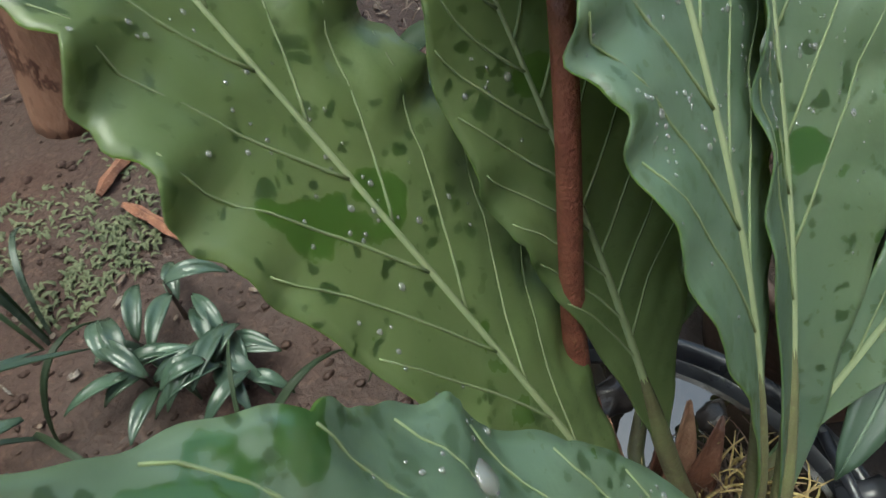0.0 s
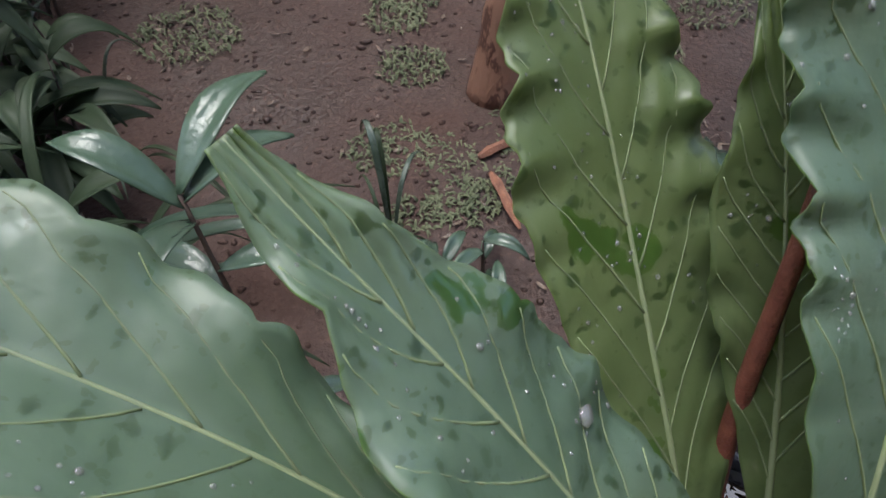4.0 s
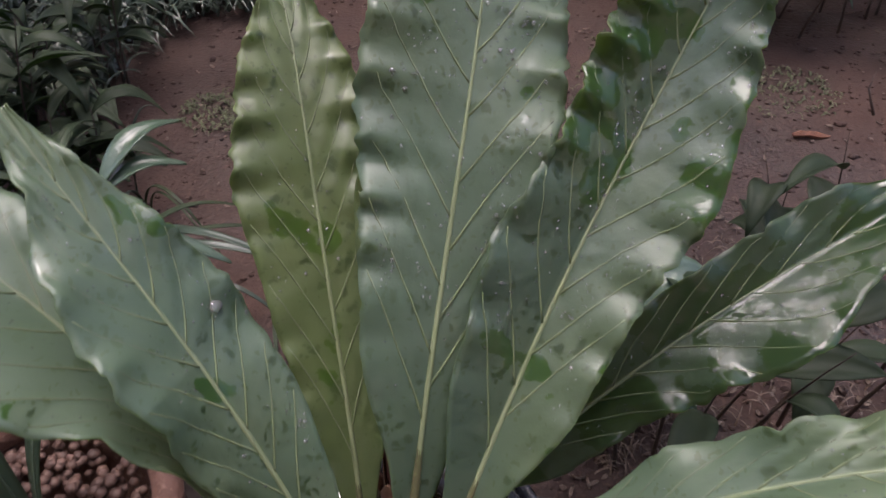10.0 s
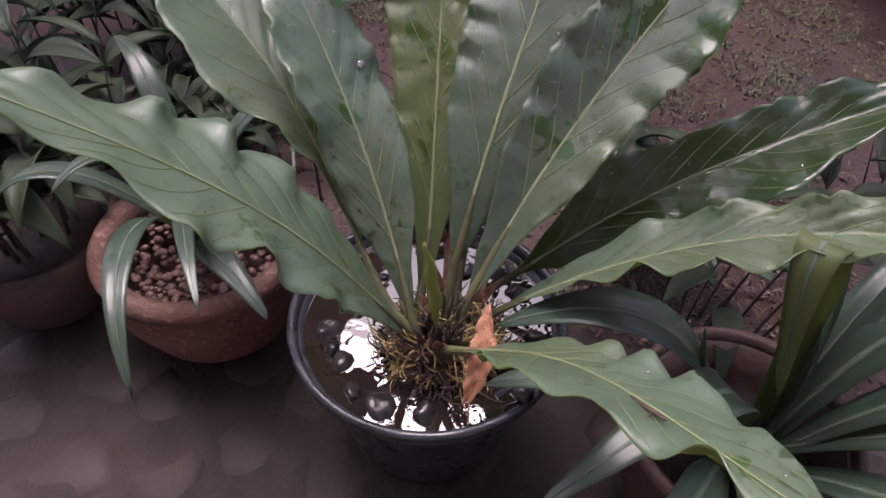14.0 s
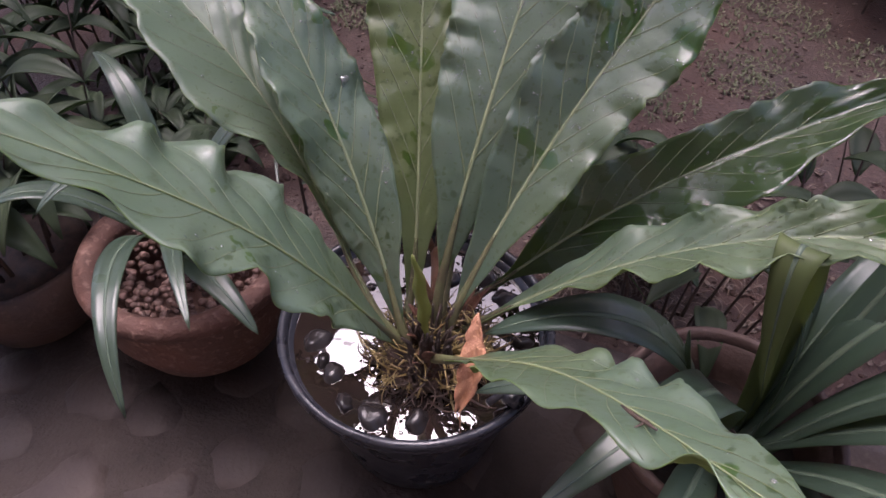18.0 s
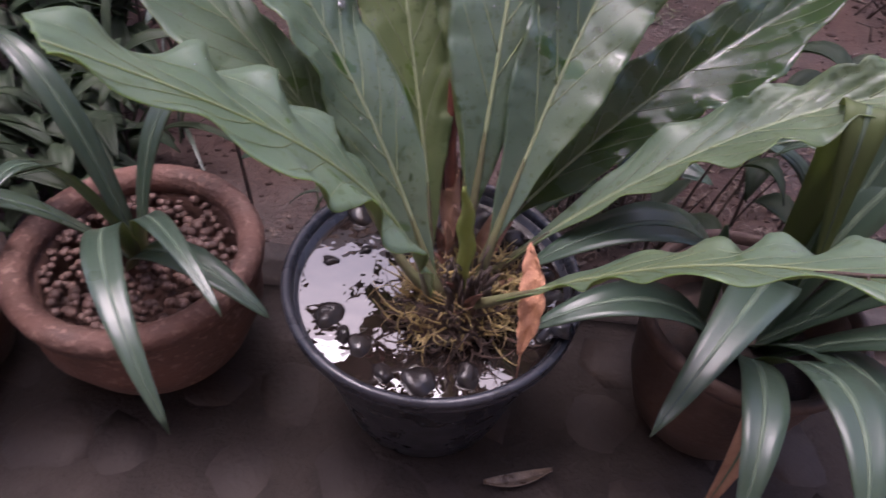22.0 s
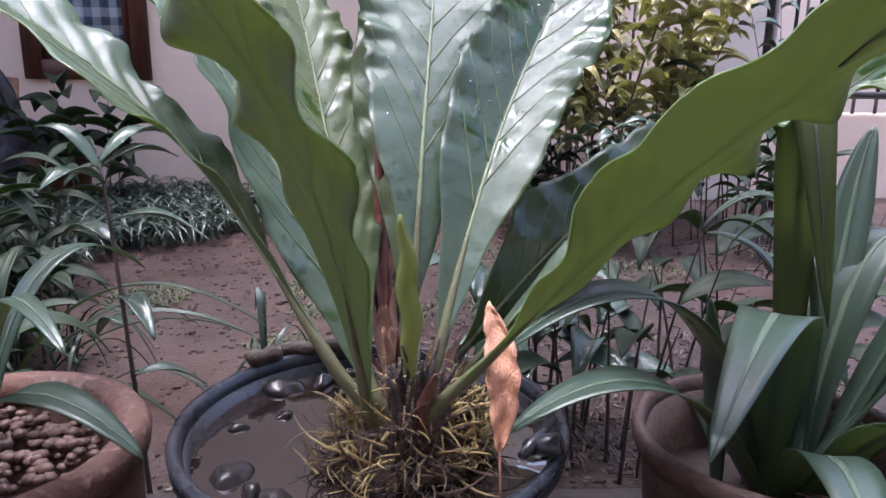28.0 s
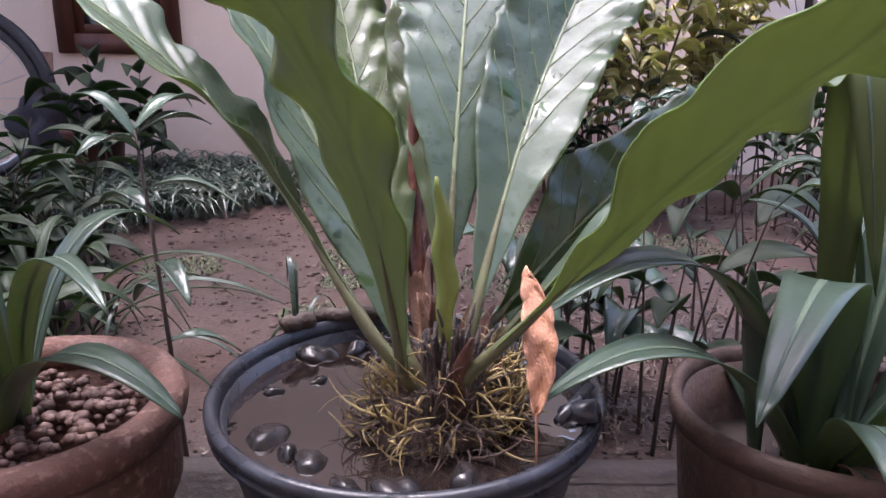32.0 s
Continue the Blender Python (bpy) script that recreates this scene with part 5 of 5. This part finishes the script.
bike_wheel(-1.66, 2.02)
bike_wheel(-2.62, 2.02)
part("mudguard", tube(bmesh.new(), [V(-1.66 + 0.31 * math.cos(a), 2.02, 0.30 + 0.31 * math.sin(a)) for a in [radians(-20 + 8 * i) for i in range(20)]], 0.022, 8), M_RUBBER, bike, "black front mudguard")
for a, b_, r in (((-1.66, 1.99, 0.30), (-1.72, 1.99, 0.74), 0.013), ((-1.66, 2.05, 0.30), (-1.72, 2.05, 0.74), 0.013)):
    part("fork", tube(bmesh.new(), [Vector(a), Vector(b_)], r, 8), M_WHITE, bike, "white fork blade")
for a, b_ in (((-1.72, 2.02, 0.72), (-2.2, 2.02, 0.34)), ((-1.74, 2.02, 0.80), (-2.32, 2.02, 0.74)), ((-2.2, 2.02, 0.34), (-2.35, 2.02, 0.85)), ((-2.2, 2.02, 0.34), (-2.62, 2.02, 0.30)), ((-2.32, 2.02, 0.74), (-2.62, 2.02, 0.30)), ((-1.72, 2.02, 0.70), (-1.76, 2.02, 0.92))):
    part("frame_tube", tube(bmesh.new(), [Vector(a), Vector(b_)], 0.014, 8), M_IRON, bike)
part("handlebar", tube(bmesh.new(), [V(-1.76, 1.78, 0.95), V(-1.76, 2.26, 0.95)], 0.012, 8), M_CHROME, bike)
part("saddle", blob(bmesh.new(), (-2.36, 2.02, 0.88), (0.12, 0.07, 0.03), 3, 3, 0.1), M_RUBBER, bike)

tagged(thing("wooden_stake", tube(bmesh.new(), [V(-1.46, 2.12, 0.0), V(-1.44, 2.12, 0.2), V(-1.41, 2.12, 0.46)], [0.028, 0.027, 0.026], 7), M_BRACT), "short pale brown wooden stake standing by the wall", "stake")
bm = lathe(bmesh.new(), [(0.07, 0.0), (0.085, 0.01), (0.10, 0.17), (0.108, 0.175), (0.108, 0.20), (0.096, 0.20), (0.085, 0.05), (0.07, 0.03)], 32, V(-1.20, 1.98, 0.015))
tagged(thing("flower_pot", bm, M_FRAME), "small dark red flower pot below the window", "pot")
bm = blob(bmesh.new(), (-1.36, 2.02, 0.20), (0.13, 0.09, 0.12), 9, 4, 0.8)
tagged(thing("crumpled_cloth", bm, M_CLOTH), "crumpled dark cloth lying beside the bicycle", "cloth")

# dry twigs and chips on the soil
rnd = random.Random(91)
bm = bmesh.new()
for k in range(60):
    x, y = 0.93 + rnd.gauss(0, 0.06), 1.02 + rnd.gauss(0, 0.06)
    a, L = rnd.uniform(0, math.tau), rnd.uniform(0.03, 0.11)
    p = V(x, y, 0.02 + rnd.uniform(0, 0.05))
    q = p + V(math.cos(a) * L, math.sin(a) * L, rnd.uniform(-0.01, 0.09))
    tube(bm, [p, (p + q) / 2 + V(rnd.uniform(-0.02, 0.02), rnd.uniform(-0.02, 0.02), 0.01), q], [0.003, 0.0022, 0.001], 5)
tagged(thing("dry_twigs", bm, M_STEM), "heap of dry brown twigs on the soil", "twigs", kind="stuff")
for k, (x, y, a, L) in enumerate(((-0.040, 0.652, 0.54, 0.085), (-0.048, 0.552, -1.27, 0.10), (0.62, 0.98, 0.1, 0.07))):
    pts = [V(x + L * (i / 5 - 0.5) * math.cos(a), y + L * (i / 5 - 0.5) * math.sin(a), 0.026 + 0.003 * math.sin(i)) for i in range(6)]
    tagged(thing("wood_chip", tube(bmesh.new(), pts, [0.004, 0.0075, 0.0062, 0.0078, 0.0058, 0.0022], 5), M_CHIP, False), "reddish brown broken wood chip lying on the soil", "wood chip", "wood chips on the soil")

pts = [V(0.216, -0.203, 0.485), V(0.222, -0.214, 0.497), V(0.228, -0.222, 0.506), V(0.233, -0.232, 0.518)]
bm = tube(bmesh.new(), pts, [0.0011, 0.0016, 0.0013, 0.0007], 6)
tube(bm, [pts[1], pts[1] + V(0.010, -0.004, 0.004)], [0.0009, 0.0004], 5)
tube(bm, [pts[2], pts[2] + V(-0.006, -0.010, 0.006)], [0.0009, 0.0004], 5)
tagged(thing("dry_twig", bm, M_STEM), "small dark dry twig lying on a wavy leaf", "twig")

for (x, y), az, L, w in (((0.117, -0.110), 0.30, 0.080, 0.008),):
    g = []
    for i in range(13):
        f = i / 12
        c = V(x + L * (f - 0.5) * math.cos(az), y + L * (f - 0.5) * math.sin(az), -0.003 + 0.010 * (f - 0.5) ** 2 * 4)
        ww = w * math.sin(math.pi * (0.04 + 0.93 * f)) ** 0.8
        g.append([c + V(-math.sin(az), math.cos(az), 0) * ww * u + V(0, 0, 0.006 * u * u + 0.001 * math.sin(4 * f + 3 * u)) for u in (-1, -0.5, 0, 0.5, 1)])
    tagged(thing("fallen_leaf", sheet(bmesh.new(), g, 0.0009), M_LITTER), "curled brown dead leaf lying on the dark paving", "leaf")

# rounded stones of the pavement
rnd = random.Random(33)
protos = []
for k in range(9):
    bm = blob(bmesh.new(), (0, 0, 0), (0.062, 0.056, 0.015), k * 5 + 1, 2, 0.5)
    me = bpy.data.meshes.new("stone")
    bm.to_mesh(me)
    bm.free()
    me.materials.append(M_STONE)
    for p in me.polygons:
        p.use_smooth = True
    protos.append(me)
for iy in range(9):
    for ix in range(20):
        x = -1.15 + 0.118 * ix + (0.059 if iy % 2 else 0) + rnd.uniform(-0.016, 0.016)
        y = 0.085 - 0.105 * iy + rnd.uniform(-0.014, 0.014)
        s = rnd.uniform(0.85, 1.12)
        o = new("stone", protos[rnd.randrange(9)])
        o.parent = pave
        o.matrix_basis = Matrix.LocRotScale((x, y, -0.0225 + rnd.uniform(-0.002, 0.001)), Euler((0, 0, rnd.uniform(0, 6.28))), (s, s, 1))
